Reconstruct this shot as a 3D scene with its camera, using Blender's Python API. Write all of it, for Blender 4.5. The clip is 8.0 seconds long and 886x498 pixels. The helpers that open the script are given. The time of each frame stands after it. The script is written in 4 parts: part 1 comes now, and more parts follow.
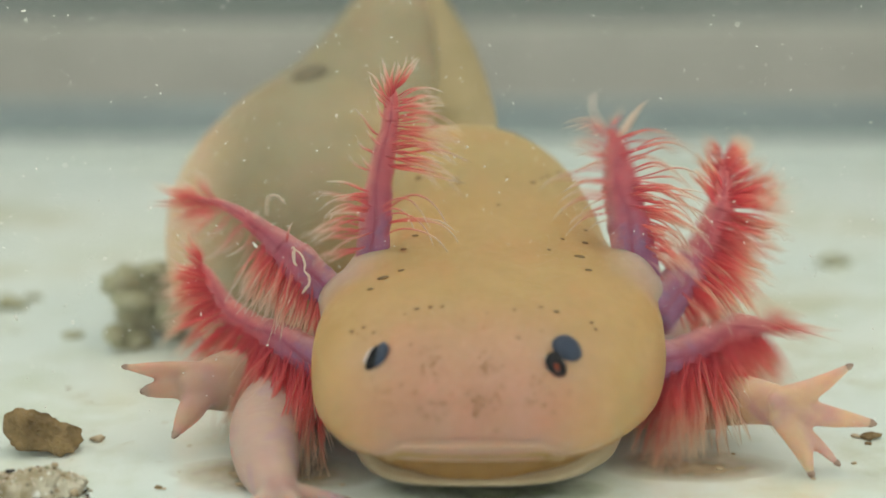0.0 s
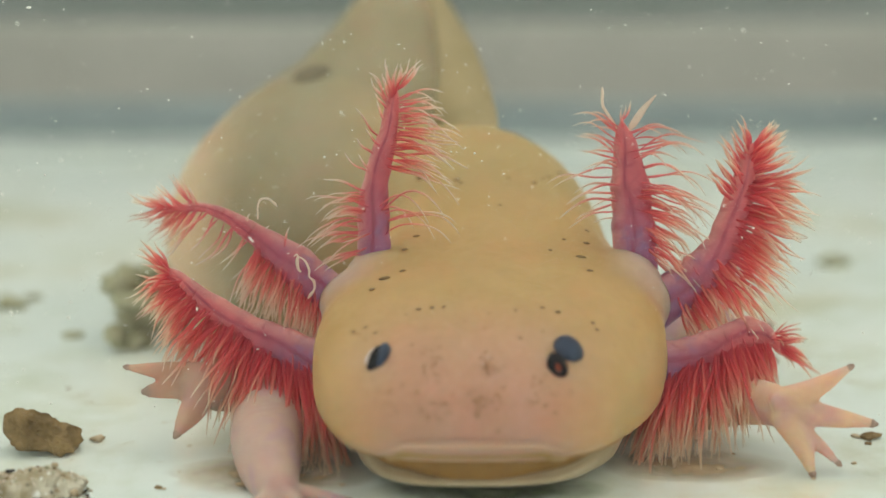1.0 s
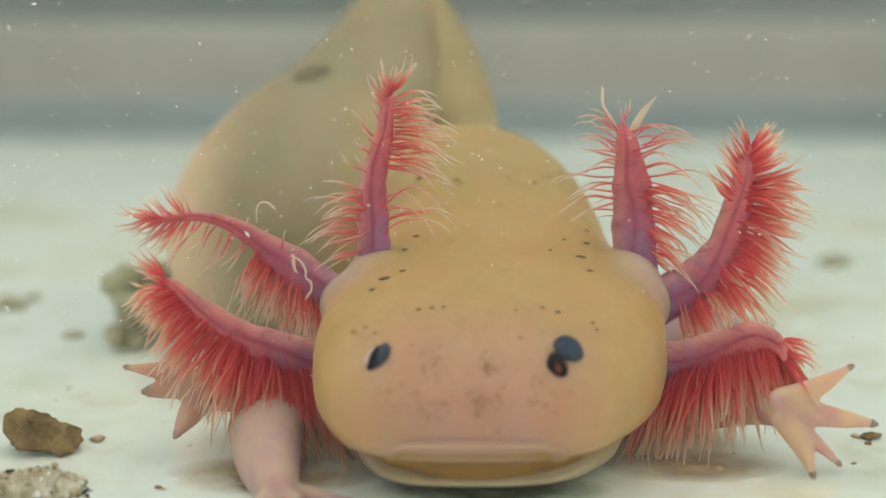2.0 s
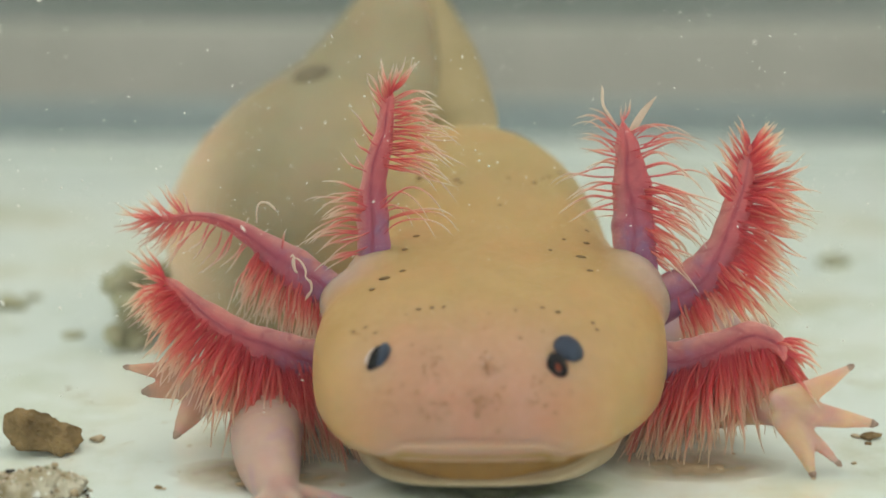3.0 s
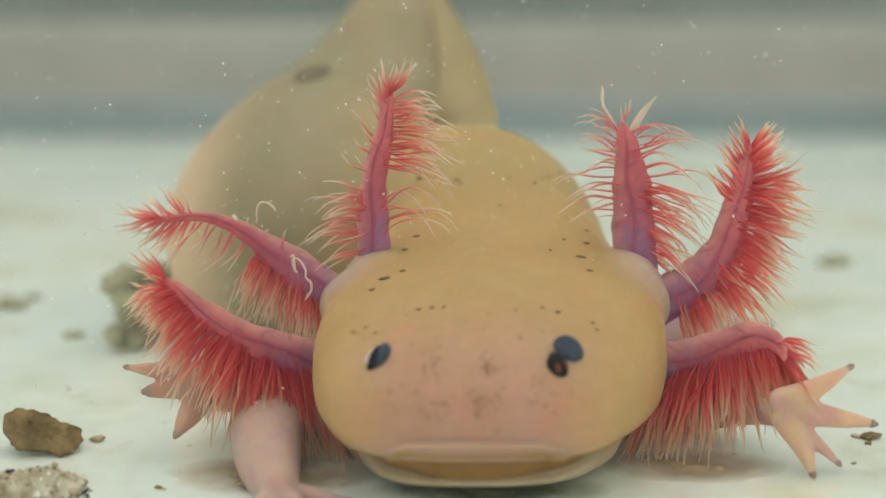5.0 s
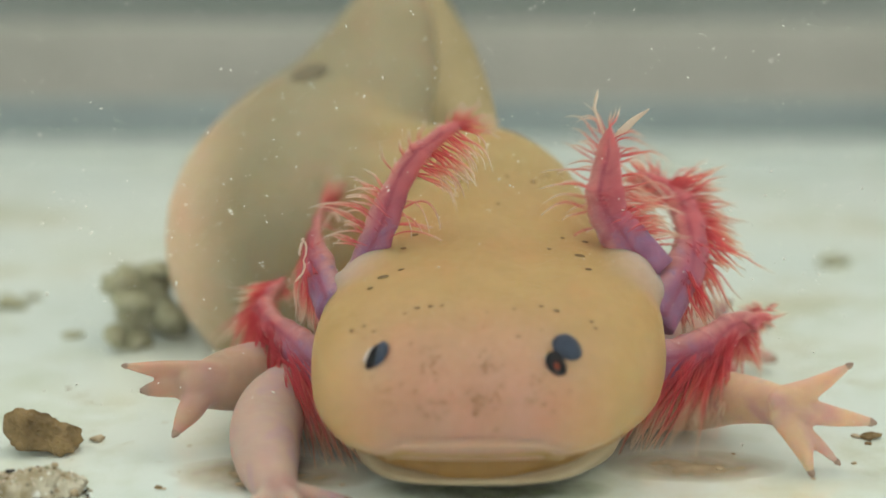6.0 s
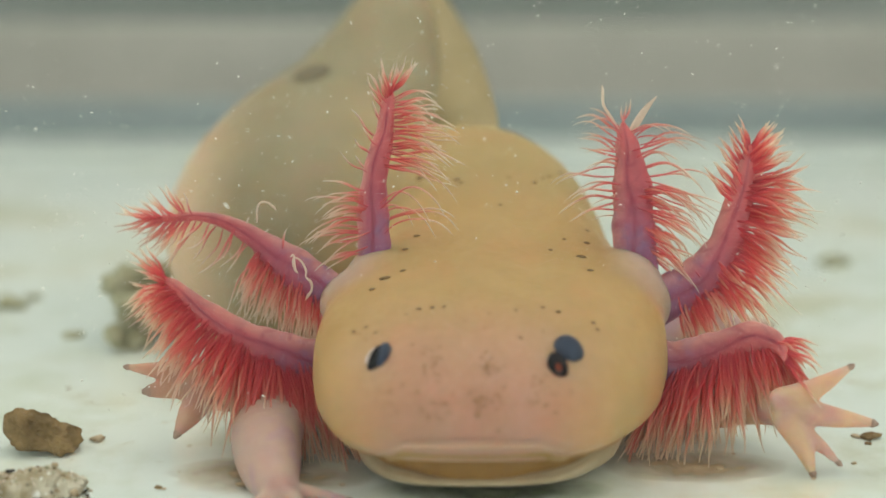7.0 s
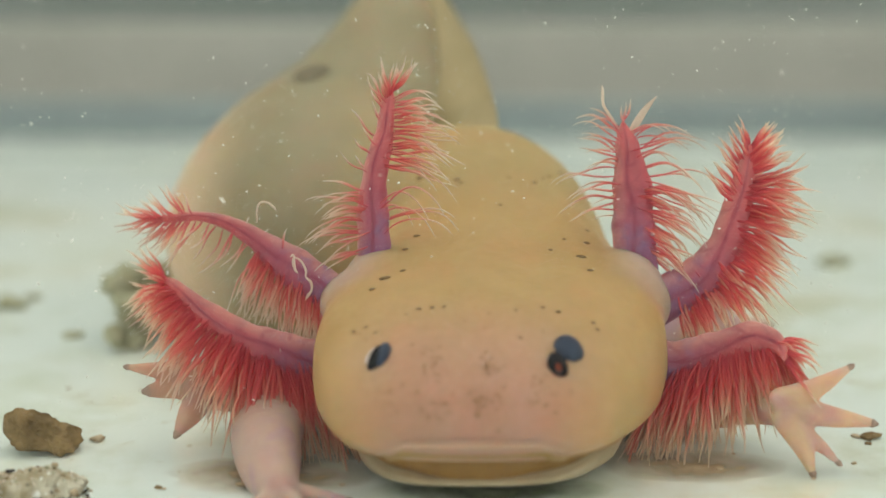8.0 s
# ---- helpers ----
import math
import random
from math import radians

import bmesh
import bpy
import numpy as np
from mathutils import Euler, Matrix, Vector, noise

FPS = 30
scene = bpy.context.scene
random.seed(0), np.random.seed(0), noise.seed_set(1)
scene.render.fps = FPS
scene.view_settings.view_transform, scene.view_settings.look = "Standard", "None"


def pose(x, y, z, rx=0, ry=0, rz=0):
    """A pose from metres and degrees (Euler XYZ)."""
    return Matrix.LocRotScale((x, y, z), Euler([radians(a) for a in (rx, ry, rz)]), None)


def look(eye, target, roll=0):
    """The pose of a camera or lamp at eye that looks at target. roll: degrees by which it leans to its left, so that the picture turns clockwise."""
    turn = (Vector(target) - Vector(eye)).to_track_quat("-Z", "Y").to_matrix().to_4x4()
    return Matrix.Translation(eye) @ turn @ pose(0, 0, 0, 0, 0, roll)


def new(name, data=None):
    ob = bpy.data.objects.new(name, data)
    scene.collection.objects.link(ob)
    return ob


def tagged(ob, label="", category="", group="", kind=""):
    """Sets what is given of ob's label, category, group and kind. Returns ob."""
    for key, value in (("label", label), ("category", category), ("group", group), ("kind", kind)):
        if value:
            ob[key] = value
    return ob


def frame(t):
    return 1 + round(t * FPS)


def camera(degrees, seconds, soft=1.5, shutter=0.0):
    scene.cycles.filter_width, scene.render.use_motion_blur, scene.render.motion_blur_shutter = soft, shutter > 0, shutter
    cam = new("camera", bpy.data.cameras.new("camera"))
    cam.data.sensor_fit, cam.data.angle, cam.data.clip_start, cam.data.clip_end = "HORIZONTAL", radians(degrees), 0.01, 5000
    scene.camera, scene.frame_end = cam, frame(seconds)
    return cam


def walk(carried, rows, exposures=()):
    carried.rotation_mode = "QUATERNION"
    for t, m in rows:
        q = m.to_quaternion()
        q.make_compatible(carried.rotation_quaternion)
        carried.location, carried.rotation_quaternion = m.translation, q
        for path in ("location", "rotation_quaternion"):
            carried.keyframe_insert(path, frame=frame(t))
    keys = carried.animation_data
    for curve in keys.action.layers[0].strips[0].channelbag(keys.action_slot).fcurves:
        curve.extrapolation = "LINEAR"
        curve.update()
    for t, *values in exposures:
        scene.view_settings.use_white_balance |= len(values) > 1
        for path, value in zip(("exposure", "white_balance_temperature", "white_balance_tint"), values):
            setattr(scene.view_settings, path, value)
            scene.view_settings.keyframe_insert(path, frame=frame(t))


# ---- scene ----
from mathutils.bvhtree import BVHTree

MM = 0.001

# ---- camera: it stands still before the tank ----
cam = camera(28, 8.0, shutter=0.5)
EYE = pose(0, -0.200, 0.070, 90 - 12.3, 0, 0)
walk(cam, [(0.0, EYE), (8.0, EYE)])
cam.data.dof.use_dof = True
cam.data.dof.focus_distance = 0.222
cam.data.dof.aperture_fstop = 10.5

# ---- light: a tank lamp above and behind, a pale room around ----
world = bpy.data.worlds.new("room_light")
scene.world = world
world.use_nodes = True
world.node_tree.nodes["Background"].inputs[0].default_value = (0.905, 0.885, 0.815, 1)
world.node_tree.nodes["Background"].inputs[1].default_value = 1.27
scene.view_settings.exposure = 0.25


def area(name, power, sx, sy, m, colour=(1, 1, 1)):
    d = bpy.data.lights.new(name, "AREA")
    d.energy, d.shape, d.size, d.size_y, d.color = power, "RECTANGLE", sx, sy, colour
    ob = new(name, d)
    ob.matrix_basis = m
    return ob


area("tank_lamp_tube", 0.76, 0.60, 0.30, look((0.02, 0.06, 0.325), (0.02, 0.0, 0.0)), (1.0, 0.95, 0.86))


# ---- materials ----
def material(name, rough=0.5, spec=0.5):
    m = bpy.data.materials.new(name)
    m.use_nodes = True
    b = m.node_tree.nodes["Principled BSDF"]
    b.inputs["Roughness"].default_value = rough
    b.inputs["Specular IOR Level"].default_value = spec
    return m, m.node_tree, b


def node(nt, kind, **values):
    n = nt.nodes.new(kind)
    for k, v in values.items():
        n.inputs[k].default_value = v
    return n


def noise_tex(nt, scale, detail=4.0, rough=0.55, coord="Object"):
    tc = nt.nodes.new("ShaderNodeTexCoord")
    n = node(nt, "ShaderNodeTexNoise", Scale=scale, Detail=detail, Roughness=rough)
    nt.links.new(tc.outputs[coord], n.inputs["Vector"])
    return n.outputs["Fac"]


def ramp(nt, fac, *stops):
    r = nt.nodes.new("ShaderNodeValToRGB")
    e = r.color_ramp.elements
    while len(e) < len(stops):
        e.new(0.5)
    for el, (p, c) in zip(e, stops):
        el.position = p
        el.color = (*c, 1)
    nt.links.new(fac, r.inputs["Fac"])
    return r.outputs["Color"]


def mix(nt, fac, a, b, how="MIX"):
    m = nt.nodes.new("ShaderNodeMix")
    m.data_type, m.blend_type = "RGBA", how
    for sock, v in ((m.inputs["Factor"], fac), (m.inputs["A"], a), (m.inputs["B"], b)):
        if isinstance(v, bpy.types.NodeSocket):
            nt.links.new(v, sock)
        elif isinstance(v, (int, float)):
            sock.default_value = v
        else:
            sock.default_value = (*v, 1)
    return m.outputs["Result"]


def bump(nt, b, height, strength, distance):
    n = node(nt, "ShaderNodeBump", Strength=strength, Distance=distance)
    nt.links.new(height, n.inputs["Height"])
    nt.links.new(n.outputs["Normal"], b.inputs["Normal"])


def along_axis(nt, axis, low, high):
    """0 to 1 between two places on an axis of the thing, in metres."""
    tc = nt.nodes.new("ShaderNodeTexCoord")
    sp = nt.nodes.new("ShaderNodeSeparateXYZ")
    nt.links.new(tc.outputs["Object"], sp.inputs[0])
    r = nt.nodes.new("ShaderNodeMapRange")
    r.interpolation_type = "SMOOTHSTEP"
    r.inputs["From Min"].default_value, r.inputs["From Max"].default_value = low, high
    nt.links.new(sp.outputs[axis], r.inputs["Value"])
    return r.outputs["Result"]


def sss(b, weight, radius, scale):
    b.inputs["Subsurface Weight"].default_value = weight
    b.inputs["Subsurface Radius"].default_value = radius
    b.inputs["Subsurface Scale"].default_value = scale


def skin_material():
    m, nt, b = material("leucistic_skin", 0.48, 0.22)
    n1 = noise_tex(nt, 90, 5)
    n2 = noise_tex(nt, 900, 4)
    tan = ramp(nt, n1, (0.30, (0.430, 0.286, 0.122)), (0.55, (0.460, 0.308, 0.138)), (0.75, (0.480, 0.318, 0.156)))
    pink = ramp(nt, n1, (0.30, (0.470, 0.268, 0.190)), (0.70, (0.52, 0.300, 0.230)))
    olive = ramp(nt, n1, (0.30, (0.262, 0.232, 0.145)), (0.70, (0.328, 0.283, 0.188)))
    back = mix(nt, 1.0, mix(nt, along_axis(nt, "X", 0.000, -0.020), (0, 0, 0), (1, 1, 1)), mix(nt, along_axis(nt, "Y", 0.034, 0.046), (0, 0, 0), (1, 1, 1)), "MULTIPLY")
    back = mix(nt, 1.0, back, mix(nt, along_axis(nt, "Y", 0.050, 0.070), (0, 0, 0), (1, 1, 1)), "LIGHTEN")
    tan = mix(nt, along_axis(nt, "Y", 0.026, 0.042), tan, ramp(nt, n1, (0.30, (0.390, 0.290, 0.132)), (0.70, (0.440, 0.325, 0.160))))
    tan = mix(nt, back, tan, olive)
    # the bright translucent rim along the trunk's left edge, painted as paler skin
    rim_light = mix(nt, 1.0, mix(nt, along_axis(nt, "X", -0.027, -0.041), (0, 0, 0), (1, 1, 1)), mix(nt, along_axis(nt, "Y", 0.030, 0.045), (0, 0, 0), (1, 1, 1)), "MULTIPLY")
    tan = mix(nt, rim_light, tan, (0.60, 0.45, 0.31))
    snout = mix(nt, 1.0, mix(nt, along_axis(nt, "Y", 0.010, -0.010), (0, 0, 0), (1, 1, 1)), mix(nt, 1.0, mix(nt, along_axis(nt, "X", -0.0160, -0.0020), (0, 0, 0), (1, 1, 1)), mix(nt, along_axis(nt, "X", 0.0230, 0.0085), (0, 0, 0), (1, 1, 1)), "MULTIPLY"), "MULTIPLY")
    c = mix(nt, snout, tan, pink)
    sides = mix(nt, 1.0, mix(nt, along_axis(nt, "X", 0.0195, 0.0250), (0, 0, 0), (1, 1, 1)), mix(nt, along_axis(nt, "X", -0.0055, -0.0115), (0, 0, 0), (1, 1, 1)), "ADD")
    sides = mix(nt, 1.0, sides, mix(nt, along_axis(nt, "Y", 0.0125, 0.0195), (0, 0, 0), (1, 1, 1)), "MULTIPLY")
    sides = mix(nt, 1.0, sides, mix(nt, along_axis(nt, "Y", 0.034, 0.026), (0, 0, 0), (0.6, 0.6, 0.6)), "MULTIPLY")
    c = mix(nt, sides, c, (0.54, 0.43, 0.44))
    fine = ramp(nt, n2, (0.35, (0.86, 0.84, 0.80)), (0.65, (1, 1, 1)))
    c = mix(nt, 0.45, c, fine, "MULTIPLY")
    blotch = ramp(nt, noise_tex(nt, 260, 6, 0.7), (0.40, (0.90, 0.86, 0.78)), (0.60, (1.0, 1.0, 1.0)))
    c = mix(nt, 0.45, c, blotch, "MULTIPLY")
    flush = ramp(nt, noise_tex(nt, 130, 3), (0.52, (1, 1, 1)), (0.72, (1.04, 0.88, 0.86)))
    c = mix(nt, 0.7, c, flush, "MULTIPLY")
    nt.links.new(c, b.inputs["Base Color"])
    sss(b, 0.9, (1.0, 0.6, 0.34), 0.009)
    bump(nt, b, n2, 0.15, 0.0003)
    return m


def limb_material(name, *stops):
    m, nt, b = material(name, 0.5, 0.15)
    n1 = noise_tex(nt, 160, 4)
    c = ramp(nt, n1, *stops)
    c = mix(nt, 0.6, c, ramp(nt, noise_tex(nt, 700, 5, 0.7), (0.40, (0.92, 0.88, 0.87)), (0.60, (1, 1, 1))), "MULTIPLY")
    nt.links.new(c, b.inputs["Base Color"])
    sss(b, 0.9, (1.0, 0.5, 0.45), 0.005)
    bump(nt, b, noise_tex(nt, 1200), 0.05, 0.0003)
    return m


def attribute(nt, name):
    a = nt.nodes.new("ShaderNodeAttribute")
    a.attribute_name = name
    return a


def gill_material():
    """Lilac flesh at the root, redder outwards, with one pale edge and dark vessels."""
    m, nt, b = material("gill_flesh", 0.36, 0.3)
    rest = attribute(nt, "rest").outputs["Vector"]

    def mottle(scale, detail):
        n = node(nt, "ShaderNodeTexNoise", Scale=scale, Detail=detail, Roughness=0.6)
        nt.links.new(rest, n.inputs["Vector"])
        return n.outputs["Fac"]

    c = ramp(nt, attribute(nt, "outward").outputs["Fac"], (0.0, (0.28, 0.115, 0.21)), (0.13, (0.38, 0.10, 0.155)), (0.45, (0.46, 0.10, 0.125)), (1.0, (0.58, 0.15, 0.15)))
    edge = ramp(nt, attribute(nt, "across").outputs["Fac"], (0.30, (0, 0, 0)), (0.95, (0.60, 0.60, 0.60)))
    c = mix(nt, edge, c, (0.56, 0.32, 0.27))
    c = mix(nt, 1.0, c, ramp(nt, mottle(350, 4), (0.32, (0.78, 0.70, 0.78)), (0.68, (1.08, 1.04, 1.02))), "MULTIPLY")
    blue = mix(nt, 1.0, ramp(nt, mottle(420, 5), (0.50, (0, 0, 0)), (0.66, (0.75, 0.75, 0.75))), ramp(nt, attribute(nt, "outward").outputs["Fac"], (0.10, (1, 1, 1)), (0.36, (0, 0, 0))), "MULTIPLY")
    c = mix(nt, blue, c, (0.20, 0.12, 0.24))
    broken = mix(nt, 1.0, attribute(nt, "vessel").outputs["Color"], ramp(nt, mottle(600, 3), (0.34, (0.55, 0.55, 0.55)), (0.60, (1, 1, 1))), "MULTIPLY")
    c = mix(nt, broken, c, (0.22, 0.025, 0.06))
    nt.links.new(c, b.inputs["Base Color"])
    sss(b, 0.4, (1.0, 0.35, 0.3), 0.0004)
    bump(nt, b, mottle(1400, 4), 0.2, 0.0003)
    return m


def filament_material(name, stops, clear_root, clear_tip):
    """Blood red at the root, pale and clear at the tip: the mesh carries how far along each point lies."""
    m, nt, b = material(name, 0.4, 0.25)
    at = nt.nodes.new("ShaderNodeAttribute")
    at.attribute_name = "along"
    info = nt.nodes.new("ShaderNodeObjectInfo")
    c = ramp(nt, at.outputs["Fac"], *stops)
    tint = ramp(nt, info.outputs["Random"], (0.0, (0.90, 0.82, 0.84)), (1.0, (1, 1, 1)))
    c = mix(nt, 1.0, c, tint, "MULTIPLY")
    nt.links.new(c, b.inputs["Base Color"])
    tr = nt.nodes.new("ShaderNodeBsdfTranslucent")
    nt.links.new(c, tr.inputs["Color"])
    ms = nt.nodes.new("ShaderNodeMixShader")
    ms.inputs[0].default_value = 0.72
    nt.links.new(b.outputs[0], ms.inputs[1])
    nt.links.new(tr.outputs[0], ms.inputs[2])
    clear = nt.nodes.new("ShaderNodeBsdfTransparent")
    nt.links.new(ramp(nt, at.outputs["Fac"], (0.0, (1.0, 0.72, 0.68)), (0.4, (1.0, 0.80, 0.73)), (0.85, (1.0, 0.96, 0.93))), clear.inputs[0])
    thin = nt.nodes.new("ShaderNodeMapRange")
    thin.inputs["To Min"].default_value, thin.inputs["To Max"].default_value = clear_root, clear_tip
    nt.links.new(at.outputs["Fac"], thin.inputs["Value"])
    both = nt.nodes.new("ShaderNodeMixShader")
    nt.links.new(thin.outputs["Result"], both.inputs[0])
    nt.links.new(ms.outputs[0], both.inputs[1])
    nt.links.new(clear.outputs[0], both.inputs[2])
    nt.links.new(both.outputs[0], nt.nodes["Material Output"].inputs["Surface"])
    return m


def pale_material():
    m, nt, b = material("pale_thread", 0.4, 0.3)
    c = ramp(nt, noise_tex(nt, 400), (0.35, (0.80, 0.68, 0.58)), (0.65, (0.88, 0.80, 0.72)))
    nt.links.new(c, b.inputs["Base Color"])
    tr = nt.nodes.new("ShaderNodeBsdfTranslucent")
    nt.links.new(c, tr.inputs["Color"])
    ms = nt.nodes.new("ShaderNodeMixShader")
    ms.inputs[0].default_value = 0.6
    nt.links.new(b.outputs[0], ms.inputs[1])
    nt.links.new(tr.outputs[0], ms.inputs[2])
    nt.links.new(ms.outputs[0], nt.nodes["Material Output"].inputs["Surface"])
    return m


def floor_material():
    """Glass floor over a pale ground, with faint algae film and small brown stains."""
    m, nt, b = material("tank_floor_glass", 0.07, 0.5)
    b.inputs["IOR"].default_value = 2.4
    c = ramp(nt, noise_tex(nt, 14, 3), (0.35, (0.80, 0.90, 0.88)), (0.65, (0.89, 0.94, 0.87)))
    film = ramp(nt, noise_tex(nt, 45, 6, 0.65), (0.50, (1, 1, 1)), (0.72, (0.80, 0.80, 0.66)))
    spots = ramp(nt, noise_tex(nt, 210, 4, 0.6), (0.64, (1, 1, 1)), (0.78, (0.62, 0.50, 0.34)))
    brown = ramp(nt, noise_tex(nt, 26, 7, 0.6), (0.54, (1, 1, 1)), (0.70, (0.78, 0.68, 0.48)))
    c = mix(nt, 0.8, c, film, "MULTIPLY")
    c = mix(nt, 0.7, c, brown, "MULTIPLY")
    c = mix(nt, 0.8, c, spots, "MULTIPLY")
    nt.links.new(c, b.inputs["Base Color"])
    nt.links.new(ramp(nt, noise_tex(nt, 60, 5), (0.4, (0.012, 0.012, 0.012)), (0.7, (0.05, 0.05, 0.05))), b.inputs["Roughness"])
    bump(nt, b, noise_tex(nt, 500, 4), 0.012, 0.0003)
    return m


def reflection_material(name, colour):
    """A painted reflection: a thin, patchy tint that thins out towards its edge."""
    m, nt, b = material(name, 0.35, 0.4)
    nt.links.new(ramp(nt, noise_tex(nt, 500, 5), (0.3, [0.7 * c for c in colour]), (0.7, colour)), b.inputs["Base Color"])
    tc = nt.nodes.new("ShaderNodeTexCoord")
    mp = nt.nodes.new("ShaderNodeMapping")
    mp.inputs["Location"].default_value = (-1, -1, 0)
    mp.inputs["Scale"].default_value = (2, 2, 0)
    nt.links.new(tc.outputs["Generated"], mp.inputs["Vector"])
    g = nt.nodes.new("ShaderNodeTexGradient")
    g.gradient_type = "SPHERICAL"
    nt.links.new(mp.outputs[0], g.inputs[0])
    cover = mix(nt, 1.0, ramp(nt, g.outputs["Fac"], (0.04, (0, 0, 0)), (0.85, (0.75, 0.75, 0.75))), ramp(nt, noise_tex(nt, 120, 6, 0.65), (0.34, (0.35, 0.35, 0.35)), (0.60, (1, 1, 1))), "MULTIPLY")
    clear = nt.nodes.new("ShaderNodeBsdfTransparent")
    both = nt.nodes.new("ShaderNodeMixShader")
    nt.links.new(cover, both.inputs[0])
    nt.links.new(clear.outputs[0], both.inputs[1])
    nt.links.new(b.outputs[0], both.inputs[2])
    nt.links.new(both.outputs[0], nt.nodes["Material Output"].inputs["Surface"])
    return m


def fin_material():
    m, nt, b = material("fin_membrane", 0.4, 0.3)
    c = ramp(nt, noise_tex(nt, 120), (0.35, (0.50, 0.42, 0.24)), (0.65, (0.60, 0.50, 0.30)))
    nt.links.new(c, b.inputs["Base Color"])
    tr = nt.nodes.new("ShaderNodeBsdfTranslucent")
    nt.links.new(c, tr.inputs["Color"])
    ms = nt.nodes.new("ShaderNodeMixShader")
    ms.inputs[0].default_value = 0.5
    nt.links.new(b.outputs[0], ms.inputs[1])
    nt.links.new(tr.outputs[0], ms.inputs[2])
    nt.links.new(ms.outputs[0], nt.nodes["Material Output"].inputs["Surface"])
    return m


def plain(name, low, high, scale, rough=0.5, spec=0.5, strength=0.2, distance=0.0003):
    m, nt, b = material(name, rough, spec)
    n = noise_tex(nt, scale, 6)
    nt.links.new(ramp(nt, n, (0.3, low), (0.7, high)), b.inputs["Base Color"])
    bump(nt, b, noise_tex(nt, scale * 5, 5), strength, distance)
    return m


SKIN, GILL, FIN = skin_material(), gill_material(), fin_material()
LIMB = limb_material("limb_skin", (0.34, (0.46, 0.32, 0.30)), (0.48, (0.48, 0.35, 0.29)), (0.64, (0.42, 0.29, 0.34)))
TAN_LIMB = limb_material("tan_limb_skin", (0.34, (0.57, 0.38, 0.30)), (0.48, (0.60, 0.43, 0.29)), (0.64, (0.52, 0.33, 0.31)))
# darker copy of the limb skin, with shade and haze in its colour
SHADED_LIMB = limb_material("shaded_limb_skin", (0.34, (0.38, 0.255, 0.20)), (0.48, (0.43, 0.30, 0.22)), (0.64, (0.41, 0.265, 0.24)))
FILAMENT = filament_material("gill_filament", ((0.0, (0.80, 0.19, 0.27)), (0.32, (0.95, 0.275, 0.315)), (0.54, (0.98, 0.43, 0.40)), (0.72, (0.99, 0.70, 0.56)), (0.87, (0.99, 0.92, 0.78))), 0.42, 0.26)
FILAMENT_THIN = filament_material("gill_filament_thin", ((0.0, (0.78, 0.20, 0.28)), (0.27, (0.93, 0.30, 0.33)), (0.47, (0.97, 0.50, 0.45)), (0.66, (0.98, 0.76, 0.64)), (0.84, (0.98, 0.92, 0.81))), 0.38, 0.34)
PUPIL = plain("pupil_black", (0.004, 0.004, 0.006), (0.008, 0.008, 0.010), 500, 0.15, 0.12, 0.0)
EYE_WALL = plain("eye_wall", (0.030, 0.042, 0.070), (0.045, 0.062, 0.098), 500, 0.35, 0.12, 0.0)
EYE_RED = plain("eye_red", (0.14, 0.025, 0.012), (0.20, 0.04, 0.02), 800, 0.3, 0.1, 0.0)
LIP = plain("lip_pink", (0.45, 0.275, 0.19), (0.50, 0.305, 0.225), 300, 0.45, 0.15, 0.05)
# the shade under the upper lip is painted into the fold's brown
FOLD_SHADE = plain("labial_fold_shaded", (0.33, 0.20, 0.075), (0.39, 0.25, 0.11), 300, 0.5, 0.15, 0.05)
CREASE_SHADE = plain("crease_shade_tan", (0.36, 0.225, 0.10), (0.42, 0.26, 0.13), 500, 0.6, 0.1, 0.0)
sss(LIP.node_tree.nodes["Principled BSDF"], 0.6, (1.0, 0.5, 0.35), 0.003)
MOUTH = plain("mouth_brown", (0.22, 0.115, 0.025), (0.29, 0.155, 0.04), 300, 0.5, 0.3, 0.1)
BLOTCH = plain("skin_blotch", (0.15, 0.125, 0.08), (0.19, 0.155, 0.10), 300, 0.6, 0.2, 0.0)
JAW_SKIN = plain("pale_jaw_skin", (0.38, 0.305, 0.19), (0.45, 0.365, 0.24), 200, 0.45, 0.25, 0.1)
LID = plain("eyelid_lilac", (0.52, 0.42, 0.38), (0.58, 0.47, 0.43), 500, 0.4, 0.3, 0.0)
FRECKLE = plain("freckle_tan", (0.24, 0.13, 0.06), (0.32, 0.19, 0.10), 900, 0.6, 0.2, 0.0)
PORE = plain("pore_brown", (0.13, 0.085, 0.04), (0.20, 0.13, 0.06), 900, 0.6, 0.2, 0.0)
CLAW = plain("claw_dark", (0.24, 0.17, 0.14), (0.36, 0.25, 0.20), 800, 0.5, 0.3, 0.0)
def glass_material():
    m, nt, b = material("tank_glass", 0.0, 0.5)
    b.inputs["Base Color"].default_value = (0.96, 0.99, 0.97, 1)
    b.inputs["Transmission Weight"].default_value = 1.0
    b.inputs["IOR"].default_value = 1.15
    return m


GLASS = glass_material()
FLOOR, PALE = floor_material(), pale_material()
ROCK = plain("brown_stone", (0.13, 0.085, 0.035), (0.36, 0.25, 0.12), 330, 0.8, 0.25, 0.9, 0.0009)
ALGAE = plain("grey_algae", (0.31, 0.31, 0.20), (0.44, 0.43, 0.31), 150, 0.9, 0.1, 0.5, 0.001)
GRAIN = plain("sand_grain", (0.34, 0.25, 0.14), (0.60, 0.50, 0.36), 700, 0.7, 0.3, 0.4)
FLUFF = plain("pale_silt", (0.34, 0.26, 0.14), (0.74, 0.70, 0.58), 330, 0.9, 0.1, 0.8, 0.0008)
